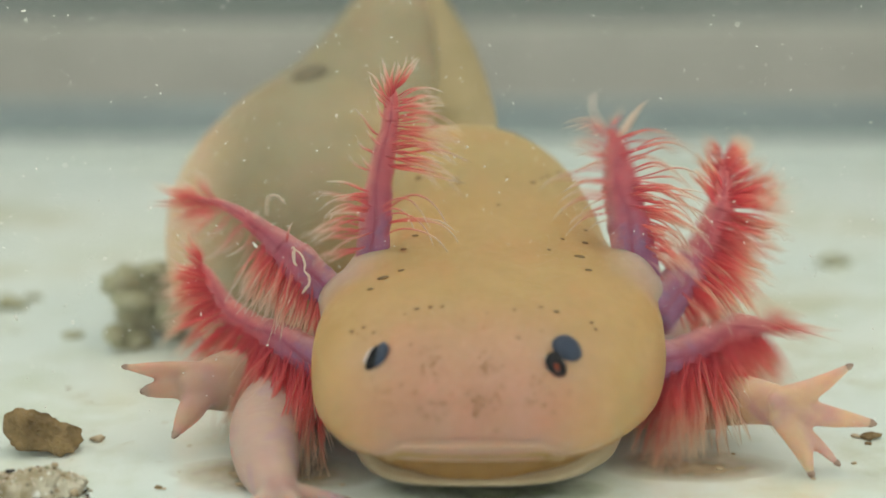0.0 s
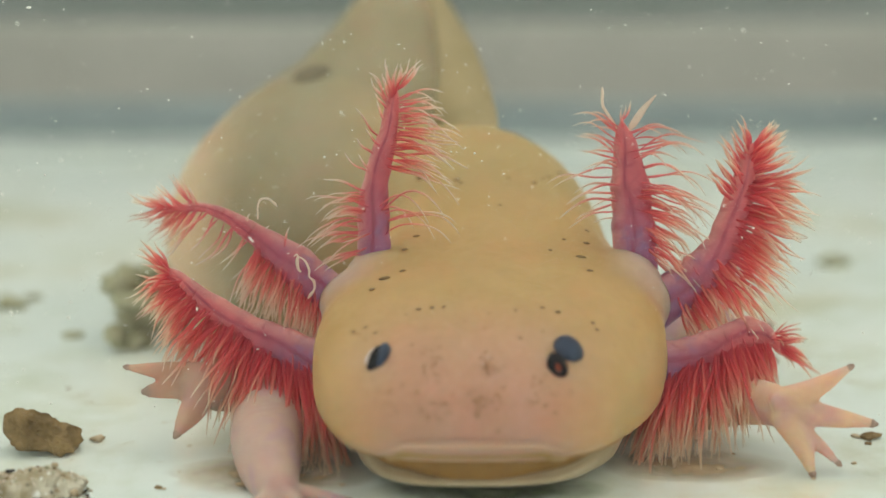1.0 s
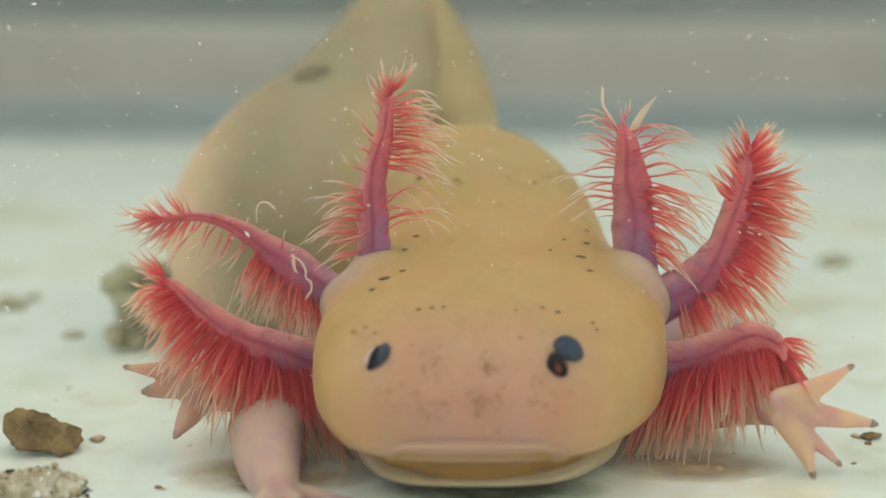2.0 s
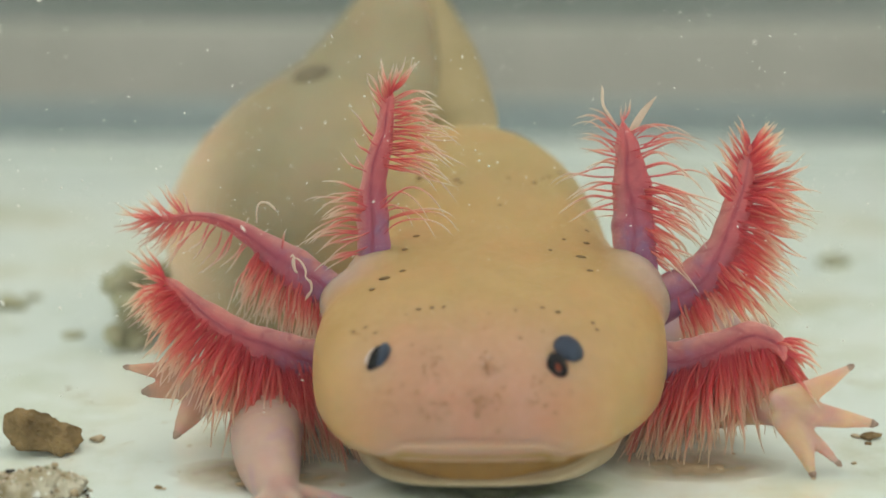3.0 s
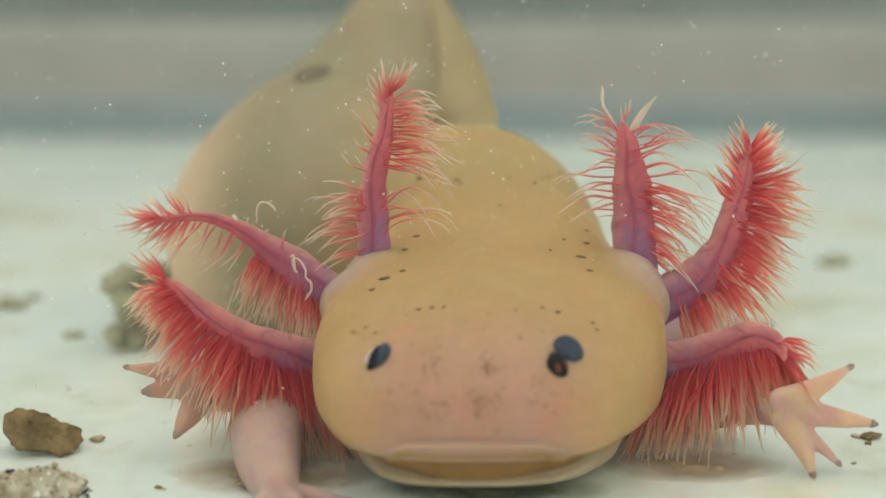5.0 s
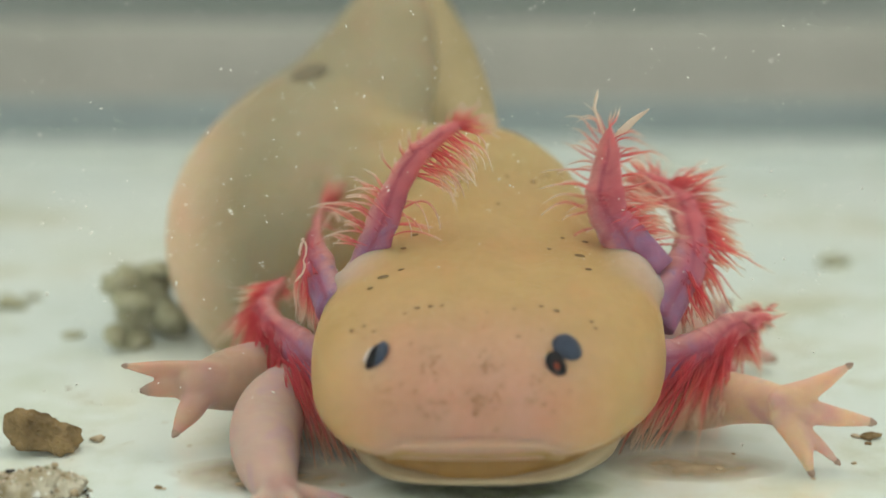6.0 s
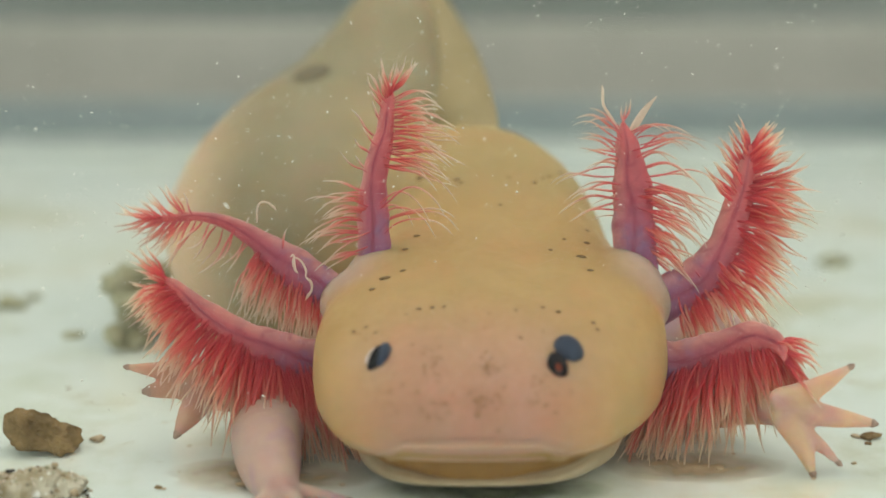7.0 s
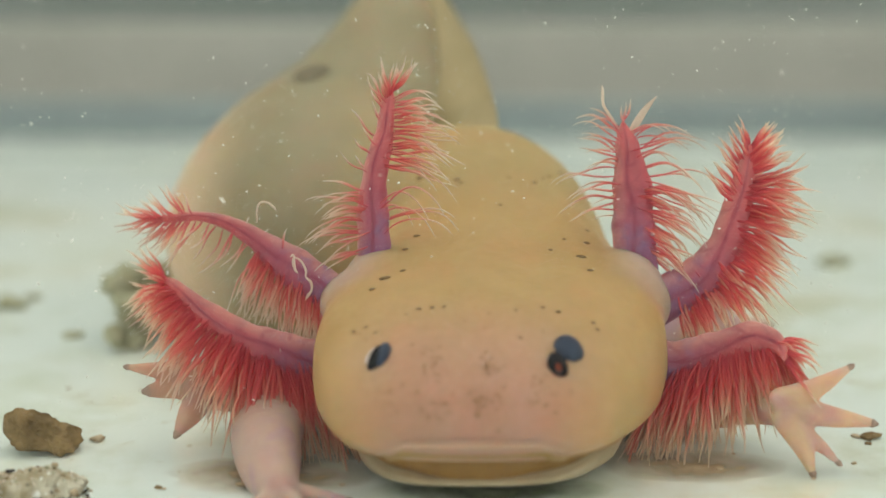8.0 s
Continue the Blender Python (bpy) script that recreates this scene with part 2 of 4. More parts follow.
GRAIN_DARK = plain("black_grain", (0.01, 0.01, 0.01), (0.03, 0.03, 0.03), 700, 0.6, 0.3, 0.4)
# tints that stand in for what the glossy floor mirrors
BROWN_REFLECTION = reflection_material("brown_reflection_tint", (0.56, 0.43, 0.27))
GREEN_REFLECTION = reflection_material("green_reflection_tint", (0.36, 0.42, 0.25))
SPECK = plain("pale_speck", (0.80, 0.80, 0.76), (0.86, 0.86, 0.82), 700, 0.6, 0.3, 0.0)
WALL = plain("room_wall", (0.18, 0.205, 0.20), (0.27, 0.285, 0.28), 9, 0.8, 0.2, 0.05)
RIM = plain("blue_grey_rim", (0.24, 0.28, 0.30), (0.30, 0.34, 0.36), 40, 0.5, 0.4, 0.05)
SOFT_EDGE = plain("soft_edge_grey", (0.50, 0.56, 0.54), (0.58, 0.63, 0.60), 40, 0.5, 0.3, 0.05)
BOARD = plain("tan_board", (0.38, 0.36, 0.335), (0.45, 0.425, 0.40), 30, 0.7, 0.2, 0.05)
WHITE = plain("white_metal", (0.75, 0.75, 0.73), (0.8, 0.8, 0.78), 60, 0.4, 0.4, 0.02)


# ---- builders: all shapes in millimetres ----
ORIGIN = {}


def mesh_of(bm, name, material, origin=(0, 0, 0), smooth=True):
    bmesh.ops.translate(bm, verts=bm.verts, vec=[-c for c in origin])
    bmesh.ops.scale(bm, verts=bm.verts, vec=(MM, MM, MM))
    me = bpy.data.meshes.new(name)
    bm.to_mesh(me)
    bm.free()
    me.materials.append(material)
    if smooth:
        me.shade_smooth()
    return me


def thing(name, label, category, origin, group=""):
    ob = new(name)
    ob.empty_display_size = 0.01
    ob.location = [c * MM for c in origin]
    ORIGIN[ob] = Vector(origin)
    return tagged(ob, label, category, group)


def part(name, bm, material, parent, label="", origin=None, smooth=True):
    base = ORIGIN[parent]
    o = Vector(origin) if origin else base
    ob = new(name, mesh_of(bm, name, material, o, smooth))
    ob.parent = parent
    ob.location = (o - base) * MM
    ORIGIN[ob] = o
    return tagged(ob, label)


def solid(name, bm, material, label, category, origin, group="", kind="", smooth=True):
    ob = new(name, mesh_of(bm, name, material, origin, smooth))
    ob.location = [c * MM for c in origin]
    ORIGIN[ob] = Vector(origin)
    return tagged(ob, label, category, group, kind)


def curve(rows, n):
    """n points on a smooth curve through the rows (any number of columns)."""
    p = np.array(rows, float)
    k = np.arange(len(p))
    t = np.linspace(0, len(p) - 1, n)
    i = np.clip(t.astype(int), 0, len(p) - 2)
    f = (t - i)[:, None]
    d = np.gradient(p, axis=0)
    a, b, da, db = p[i], p[i + 1], d[i], d[i + 1]
    return (2 * f**3 - 3 * f**2 + 1) * a + (f**3 - 2 * f**2 + f) * da + (-2 * f**3 + 3 * f**2) * b + (f**3 - f**2) * db


def skin_rings(bm, rings, close=True):
    loops = [[bm.verts.new(p) for p in ring] for ring in rings]
    n = len(loops[0])
    for a, b in zip(loops, loops[1:]):
        for i in range(n):
            bm.faces.new((a[i], a[(i + 1) % n], b[(i + 1) % n], b[i]))
    if close:
        bm.faces.new(loops[0][::-1])
        bm.faces.new(loops[-1])
    return loops


def tube(bm, rows, n=16, sides=14, flat=1.0):
    """A tube with rounded ends through rows of x, y, z, radius. flat: its depth as a part of its height."""
    c = curve(rows, n)
    pts, rad = c[:, :3], np.maximum(c[:, 3], 0.02)
    tan = np.gradient(pts, axis=0)
    tan /= np.linalg.norm(tan, axis=1)[:, None]
    rings = []
    for i in range(n):
        y = np.array((0.0, 1.0, 0.0))
        y -= tan[i] * y.dot(tan[i])
        y /= np.linalg.norm(y)
        z = np.cross(tan[i], y)
        ends = ([(-0.85, 0.5), (-0.5, 0.86)] if i == 0 else []), ([(0.5, 0.86), (0.85, 0.5)] if i == n - 1 else [])
        for off, s in [*ends[0], (0, 1), *ends[1]]:
            a = np.linspace(0, 2 * math.pi, sides, endpoint=False)
            o = pts[i] + tan[i] * off * rad[i]
            rings.append([o + rad[i] * s * (math.cos(q) * y * flat + math.sin(q) * z) for q in a])
    skin_rings(bm, rings)
    bmesh.ops.recalc_face_normals(bm, faces=bm.faces)
    return bm


def loft(bm, rows, n, sides):
    """A body along y: rows of y, middle x, half width, top, bottom, squareness."""
    c = curve(rows, n)
    a = np.linspace(0, 2 * math.pi, sides, endpoint=False)
    ca, sa = np.cos(a), np.sin(a)
    rings = []
    for y, cx, hw, top, bot, power in c:
        u = np.sign(ca) * np.abs(ca) ** (2 / power)
        v = np.sign(sa) * np.abs(sa) ** (2 / power)
        low = power + 0.6
        u, v = np.where(sa < 0, np.sign(ca) * np.abs(ca) ** (2 / low), u), np.where(sa < 0, -np.abs(sa) ** (2 / low), v)
        rings.append([(cx + hw * p, y, (top + bot) / 2 + (top - bot) / 2 * q) for p, q in zip(u, v)])
    skin_rings(bm, rings)
    bmesh.ops.recalc_face_normals(bm, faces=bm.faces)
    return bm


def ball(bm, centre, size, detail=3, turn=None):
    m = Matrix.Translation(centre) @ (turn or Matrix()) @ Matrix.Diagonal((*size, 1))
    return bmesh.ops.create_icosphere(bm, subdivisions=detail, radius=1, matrix=m)["verts"]


def box(bm, low, high, bevel=0.0):
    m = Matrix.Translation([(a + b) / 2 for a, b in zip(low, high)]) @ Matrix.Diagonal((*[b - a for a, b in zip(low, high)], 1))
    bmesh.ops.create_cube(bm, size=1, matrix=m)
    if bevel:
        bmesh.ops.bevel(bm, geom=bm.edges[:], offset=bevel, segments=2, affect="EDGES", profile=0.6)
    return bm


def fused(bm, voxel, rounds):
    """Melts overlapping closed shapes into one smooth skin."""
    me = bpy.data.meshes.new("melt")
    bm.to_mesh(me)
    bm.free()
    ob = new("melt", me)
    r = ob.modifiers.new("remesh", "REMESH")
    r.mode, r.voxel_size = "VOXEL", voxel
    s = ob.modifiers.new("smooth", "SMOOTH")
    s.factor, s.iterations = 0.5, rounds
    done = bpy.data.meshes.new_from_object(ob.evaluated_get(bpy.context.evaluated_depsgraph_get()))
    bpy.data.objects.remove(ob)
    bpy.data.meshes.remove(me)
    out = bmesh.new()
    out.from_mesh(done)
    bpy.data.meshes.remove(done)
    return out


# ---- the tank and what stands behind it ----
FLOOR_Z = -3.0
bm = box(bmesh.new(), (-260, -60, FLOOR_Z - 8), (260, 275, FLOOR_Z), 0.8)
solid("floor", bm, FLOOR, "pale glossy glass tank floor with faint stains", "tank floor", (0, 100, FLOOR_Z), kind="structure", smooth=False)
bm = box(bmesh.new(), (-260, 275, FLOOR_Z - 8), (260, 281, 7), 1.5)
solid("trim", bm, RIM, "blue-grey rim along the foot of the tank", "rim", (0, 278, FLOOR_Z), kind="structure", smooth=False)
# added mid-tone strip: imitates the hazy blend from floor to rim
bm = box(bmesh.new(), (-259, 246, FLOOR_Z), (259, 270, FLOOR_Z + 1.2), 0.5)
solid("baseboard", bm, SOFT_EDGE, "grey-green strip added to blur the back edge of the tank floor", "seam", (0, 258, FLOOR_Z), kind="structure", smooth=False)
bm = box(bmesh.new(), (-260, -29, FLOOR_Z + 0.5), (260, -27, 300), 0.3)
pane = solid("window_1", bm, GLASS, "clear front glass of the tank", "glass pane", (0, -28, FLOOR_Z), kind="structure", smooth=False)
pane.visible_shadow = False
for i, (low, high, words) in enumerate((((-262, -27, FLOOR_Z), (-260, 275, 300), "clear side glass of the tank"), ((260, -27, FLOOR_Z), (262, 275, 300), "clear side glass of the tank"), ((-260, 271, FLOOR_Z + 0.5), (260, 273, 300), "clear back glass of the tank"))):
    pane = solid("window_%d" % (i + 2), box(bmesh.new(), low, high, 0.3), GLASS, words, "glass pane", ((low[0] + high[0]) / 2, (low[1] + high[1]) / 2, FLOOR_Z), kind="structure", smooth=False)
    pane.visible_shadow = False
lamp_bar = thing("tank_lamp", "long white lamp bar over the back of the tank", "lamp", (20, 240, 330))
bm = bmesh.new()
box(bm, (-300, -110, 336), (340, 310, 350), 4)
part("housing", bm, WHITE, lamp_bar, smooth=False)
for x in (-280, 320):
    part("bracket", box(bmesh.new(), (x - 4, 309, 339), (x + 4, 421, 347), 1.5), WHITE, lamp_bar)
bm = box(bmesh.new(), (-500, 310, -11), (500, 316, 25), 2)
solid("board", bm, BOARD, "tan board lying behind the tank", "board", (0, 320, -11), smooth=False)
bm = box(bmesh.new(), (-650, -420, -31), (650, 419, -11))
solid("table_top", bm, WHITE, "broad white table under the tank", "table", (0, 0, -31), smooth=False)
bm = box(bmesh.new(), (-800, 420, -31), (800, 440, 800))
solid("wall_north", bm, WALL, "plain grey room wall", "wall", (0, 420, -11), kind="structure", smooth=False)

# ---- the animal ----
axolotl = thing("axolotl", "pale leucistic axolotl with feathery red gills resting on the tank floor", "axolotl", (6, 20, FLOOR_Z))

HEAD = [(-9.8, 3.4, 7, 8.4, 5.2, 2.3), (-9.3, 3.4, 10.6, 10.2, 4.5, 2.4), (-8, 3.5, 13.6, 12.3, 3.6, 2.5), (-4.5, 3.8, 16.8, 14.9, 2.3, 2.5), (1, 4.5, 19.2, 17.3, 1.1, 2.6), (7, 5.2, 21, 19.3, 0, 2.7), (13, 6, 21.8, 20.9, -0.8, 2.8),
        (19, 6.4, 21.2, 22.6, -1.2, 2.9), (24, 6.6, 19.6, 24.1, -1.5, 2.7), (30, 6.8, 17.8, 25.9, -2, 2.4), (38, 6.8, 16.8, 28.4, -2, 2.1), (46, 6.2, 16.8, 31, -1.5, 2.0), (54, 4, 17, 33, 0, 2.0), (62, 1, 13, 31.5, 6, 2.0)]
TRUNK = [(4, 50, 15, 16), (-5, 56, 15, 17.5), (-14, 62, 13.5, 20.5), (-20.6, 67, 12.8, 22.0), (-18.0, 72, 17.8, 21.2), (-13.4, 79, 25.0, 17.0), (-10.4, 87, 35.0, 11.8), (-8.6, 93, 42.5, 8.4), (-7.7, 97, 48, 6.0), (-6.5, 102, 56, 3.8)]
ROOTS = [(-7.8, 20.3, 17.8, 4.8), (22.9, 21.0, 17.2, 5.0), (-12.0, 19.5, 15.2, 4.0), (25.0, 20.0, 15.2, 4.4), (-13.0, 16.5, 8.9, 3.2), (26.2, 16.5, 8.4, 3.2)]


def body_mesh():
    """The trunk is melted coarsely first, so that it flows into the neck, then joined to the head."""
    bm = loft(bmesh.new(), HEAD[8:], 30, 48)
    for x, y, z, r in curve(TRUNK, 46):
        ball(bm, (x, y, z), (r, r, r), 4)
    bm = fused(bm, 1.3, 45)
    loft(bm, HEAD, 90, 72)
    for x, y, z, r in ROOTS:
        ball(bm, (x, y, z), (r, r, r), 3)
    return fused(bm, 0.5, 24)


BODY = body_mesh()
SURFACE = BVHTree.FromBMesh(BODY)
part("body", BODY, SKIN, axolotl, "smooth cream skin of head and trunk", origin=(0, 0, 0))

JAW = [(-5.5, 3.7, 3, 0.3, -0.2, 2.1), (-5.1, 3.7, 6, 0.4, -0.5, 2.1), (-4.0, 3.9, 9, 0.8, -0.9, 2.1), (-1.8, 4.2, 11.6, 1.6, -1.5, 2.2), (1.8, 4.6, 13.8, 2.6, -2.2, 2.4), (8, 5.4, 16, 3.0, -2.8, 2.4), (18, 6, 17, 3, -2.9, 2.4), (28, 6.4, 14, 3, -2.9, 2.4), (34, 6.5, 10, 2, -2.7, 2.4)]
part("lower_jaw", loft(bmesh.new(), JAW, 50, 56), JAW_SKIN, axolotl, "pale thin lower jaw", origin=(0, 0, 0))
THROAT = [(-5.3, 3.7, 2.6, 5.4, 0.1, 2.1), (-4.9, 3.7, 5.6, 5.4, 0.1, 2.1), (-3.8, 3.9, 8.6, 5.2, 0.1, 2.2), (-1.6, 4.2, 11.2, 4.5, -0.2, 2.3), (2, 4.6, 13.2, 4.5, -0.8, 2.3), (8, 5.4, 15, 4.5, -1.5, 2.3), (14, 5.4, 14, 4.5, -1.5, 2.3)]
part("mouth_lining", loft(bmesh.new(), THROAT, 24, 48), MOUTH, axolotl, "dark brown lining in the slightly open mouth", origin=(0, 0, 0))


def rim_rows(first, last, up, out, back, thick, taper):
    """A path along the lower rim of the upper jaw, from one corner of the mouth round the snout to the other."""
    rows = []
    for k in (-1, 1):
        side = []
        for i, (y, cx, hw, top, bot, power) in enumerate(curve(HEAD[:7], 60)[first:last:4]):
            low = power + 0.6
            v = 1 - 2 * (up + 0.05) / (top - bot)
            u = (1 - v**low) ** (1 / low)
            side.append((cx + k * (hw * u - out), y + back, bot + up, thick - taper * i))
        rows.append(side)
    return rows[0][::-1], rows[1]


left, right = rim_rows(2, 34, 0.9, 0.45, 0.45, 0.72, 0.075)
part("upper_lip", tube(bmesh.new(), left + [(3.4, -9.4, 5.95, 0.76)] + right, 70, 12, 1.0), LIP, axolotl, "pinkish rounded upper lip", origin=(0, 0, 0))
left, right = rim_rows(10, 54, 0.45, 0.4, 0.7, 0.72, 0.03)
part("labial_fold", tube(bmesh.new(), left + [(3.5, -8.6, 4.75, 0.72)] + right, 80, 12, 1.0), FOLD_SHADE, axolotl, "fold of skin under the upper lip, its shade painted brown", origin=(0, 0, 0))

FIN_EDGE = [(6.9, 42, 28.5), (7.9, 58, 33.3), (5.4, 80, 40.5), (1.5, 92, 46.6), (-2.7, 100, 53)]
FIN_BASE = [(5, 46, 25), (-1, 64, 29), (-6.5, 82, 36), (-7.5, 93, 45), (-6.5, 100, 53)]


def fin_mesh():
    bm = bmesh.new()
    rings = []
    for a, b in zip(curve(FIN_BASE, 30), curve(FIN_EDGE, 30)):
        side = np.cross(b - a, (0, 0.9, 0.4))
        side /= np.linalg.norm(side)
        rings.append([a + side * 0.9, (a + b) / 2 + side * 0.5, b + side * 0.15, b - side * 0.15, (a + b) / 2 - side * 0.5, a - side * 0.9])
    skin_rings(bm, rings)
    bmesh.ops.recalc_face_normals(bm, faces=bm.faces)
    return bm


part("dorsal_fin", fin_mesh(), FIN, axolotl, "thin greenish see-through dorsal fin")


def on_skin(x, y, z):
    p, n, *_ = SURFACE.find_nearest((x, y, z))
    return p, n


def facing(p, n, tilt=0.0):
    """The pose at p whose z axis is the normal n, its y axis as upright as can be, then turned by tilt degrees."""
    z = n.normalized()
    y = (Vector((0, 0, 1)) - z * z.z).normalized()
    return Matrix.Translation(p) @ Matrix((y.cross(z), y, z)).transposed().to_4x4() @ pose(0, 0, 0, 0, 0, tilt)


def dome(m, size, sink):
    bm = bmesh.new()
    bmesh.ops.create_icosphere(bm, subdivisions=4, radius=1, matrix=m @ Matrix.Translation((0, 0, -sink)) @ Matrix.Diagonal((*size, 1)))
    return bm


# no groove: thin darker lines on the skin paint the creases' shade
for rows in ([(-2.8, -9, 4.9), (-5.7, -8, 4.4), (-8.4, -6, 4.1), (-10.6, -3, 4.6), (-12.4, 0, 5.7)], [(9.3, -9, 4.9), (12.2, -8, 4.4), (15.0, -6, 4.0), (17.5, -3, 4.5), (19.7, 0, 5.7), (21.1, 3, 7.2)]):
    line = [on_skin(*p)[0] for p in rows]
    part("mouth_crease", tube(bmesh.new(), [(*p, 0.05 + 0.13 * math.sin(math.pi * (i + 0.4) / len(line))) for i, p in enumerate(line)], 30, 8), CREASE_SHADE, axolotl, "fine brown line painted for the shaded crease beside the mouth", origin=tuple(line[0]))

FRONT = Vector((0, -1, 0.3))


def eye(ball_at, size, pupil_at, pupil_size, tilt, glow):
    p, n = on_skin(*ball_at)
    q, k = on_skin(*pupil_at)
    n, k = n + FRONT * 3.0, k + FRONT * 3.0
    e = part("eye", dome(facing(p, n, tilt), size, size[2] * 0.5), EYE_WALL, axolotl, "dark blue-grey eye with a black pupil", origin=tuple(p))
    m = facing(q, k, tilt)
    part("eyelid", dome(m @ Matrix.Translation((-0.28, -0.35, 0)), (pupil_size[0] * 1.25, pupil_size[1] * 1.1, 1.0), 0.95), LID, e, "pale lilac skin round the eye", origin=tuple(q))
    part("pupil", dome(m, pupil_size, pupil_size[2] * 0.30), PUPIL, e, "glossy black pupil", origin=tuple(q))
    if glow:
        part("pupil_glow", dome(m, (0.45, 0.75, 0.5), -0.32), EYE_RED, e, "dark red depth of the pupil", origin=tuple(q))


eye((14.3, -2.6, 14.3), (1.85, 2.35, 2.1), (13.0, -5.2, 13.5), (1.2, 2.0, 1.05), 14, True)
eye((-7.2, -3.7, 14.2), (1.0, 2.3, 1.6), (-7.85, -3.9, 14.1), (0.85, 2.1, 1.15), -16, False)


def pores():
    """Dark pores of the lateral line on head and back, and tan freckles on the snout."""
    shape = mesh_of(dome(Matrix(), (1, 1, 0.22), 0.0), "pore", PORE)
    freckle = mesh_of(dome(Matrix(), (1, 1, 0.2), 0.0), "freckle", FRECKLE)
    r = random.Random(21)

    def put(name, me, p, n, a, b, tilt):
        ob = new(name, me)
        ob.parent = axolotl
        ob.matrix_basis = Matrix.Translation((p - ORIGIN[axolotl]) * MM) @ facing(Vector(), n, tilt) @ Matrix.Diagonal((a, b, 0.5 * (a + b), 1))

    crown = [(-7.2, 13.2, 0.75), (-8.7, 11.1, 0.45), (-5.0, 14.2, 0.45), (-4.8, 19.7, 0.42), (-3.4, 23.2, 0.5), (17.3, 17.7, 0.7), (18.3, 22.0, 0.5), (18.8, 27.0, 0.4), (18.2, 14.6, 0.5), (15.4, 21.8, 0.3), (13.5, 18.5, 0.3)]
    brow = [(-4.3, 3.6, 0.25), (-2.9, 4.4, 0.4), (-1.3, 4.5, 0.32), (0.1, 4.6, 0.3), (-10.6, 2.8, 0.35), (-9.1, 2.7, 0.3), (-7.9, 1.1, 0.3), (11.8, 4.6, 0.35), (13.6, 4.0, 0.38), (8.6, 3.8, 0.25), (17.7, 3.1, 0.32), (18.1, 2.1, 0.3), (8.9, -1.4, 0.3), (11.6, 0.0, 0.22)]
    nape = [(-3.2, 41.7, 0.5), (1.9, 38.0, 0.5), (2.4, 36.8, 0.45), (16.4, 45.0, 0.55), (12.4, 37.4, 0.42), (13.6, 39.5, 0.36), (14.6, 41.3, 0.36), (8.9, 37.6, 0.3), (7.5, 29.9, 0.3)]
    for x, y, s in crown + brow + nape:
        p, n, *_ = SURFACE.ray_cast((x, y, 60), (0, 0, -1))
        if p:
            put("pore", shape, p, n, s, s * r.uniform(0.5, 0.85), r.uniform(15, 50) * (1 if x < 5 else -1))
    for cx, cz, sx, sz, count in ((-1.5, 14.0, 0.8, 1.0, 18), (5.5, 13.7, 1.1, 1.2, 20), (-0.6, 10.4, 0.9, 0.9, 13), (4.0, 10.8, 1.0, 0.9, 14), (-6.3, 11.0, 0.8, 1.1, 11), (11.3, 11.6, 1.0, 0.8, 11), (-9.0, 14.5, 1.0, 1.2, 7), (6.0, 12.0, 7.0, 3.0, 14)):
        for i in range(int(count * 1.4)):
            p, n, *_ = SURFACE.ray_cast((r.gauss(cx, sx), -60, r.gauss(cz, sz)), (0, 1, 0))
            if p:
                s = r.uniform(0.10, 0.25)
                put("freckle", freckle, p, n, s, s * r.uniform(0.6, 1.0), r.uniform(0, 90))
    p, n, *_ = SURFACE.ray_cast((-13.4, -20, 49), Vector((-20.9, 280, -32.6)).normalized())
    put("blotch", mesh_of(dome(Matrix(), (1, 1, 0.2), 0.0), "blotch", BLOTCH), p, n, 2.6, 3.2, 0)


pores()


def limb(rows, label, digits, stuff=LIMB, flat=0.9):
    bm = tube(bmesh.new(), rows, 24, 18, flat)
    for d in digits:
        tube(bm, d, 14, 10, 0.85)
    leg = part("leg", fused(bm, 0.32, 14), stuff, axolotl, label, origin=rows[0][:3])
    for d in digits:
        a, b = Vector(d[-2][:3]), Vector(d[-1][:3])
        way = (b - a).normalized()
        r = d[-1][3]
        bm = tube(bmesh.new(), [(*(b - way * 0.1), r * 0.80), (*(b + way * r * 0.3), r * 0.78), (*(b + way * r * 0.8), r * 0.45)], 8, 10, 0.85)
        part("toe_tip", bm, CLAW, leg, "dark toe tip", origin=tuple(b))


limb([(25, 25, 0.8, 3.9), (30.6, 23.5, 1.0, 4.2), (34.4, 22, 1.5, 4.0), (37.2, 18, 2.9, 3.5), (40.6, 12.5, 4.0, 2.8), (42.4, 9, 4.2, 2.5)], "pink translucent front leg with spread toes",
     [[(41, 8, 6.0, 1.5), (45, 8, 7.2, 1.45), (49.4, 8, 10, 0.55)], [(42, 8, 5, 1.6), (47, 8, 3.8, 1.5), (52.4, 8, 2.9, 0.7)],
      [(42, 7.5, 3.2, 1.4), (45.5, 7, 0.8, 1.0), (48.1, 6, -1.5, 0.5)], [(41.5, 7.5, 3.6, 1.6), (43.6, 6.2, 0.6, 1.35), (44.8, 5, -2.5, 0.6)]], TAN_LIMB)
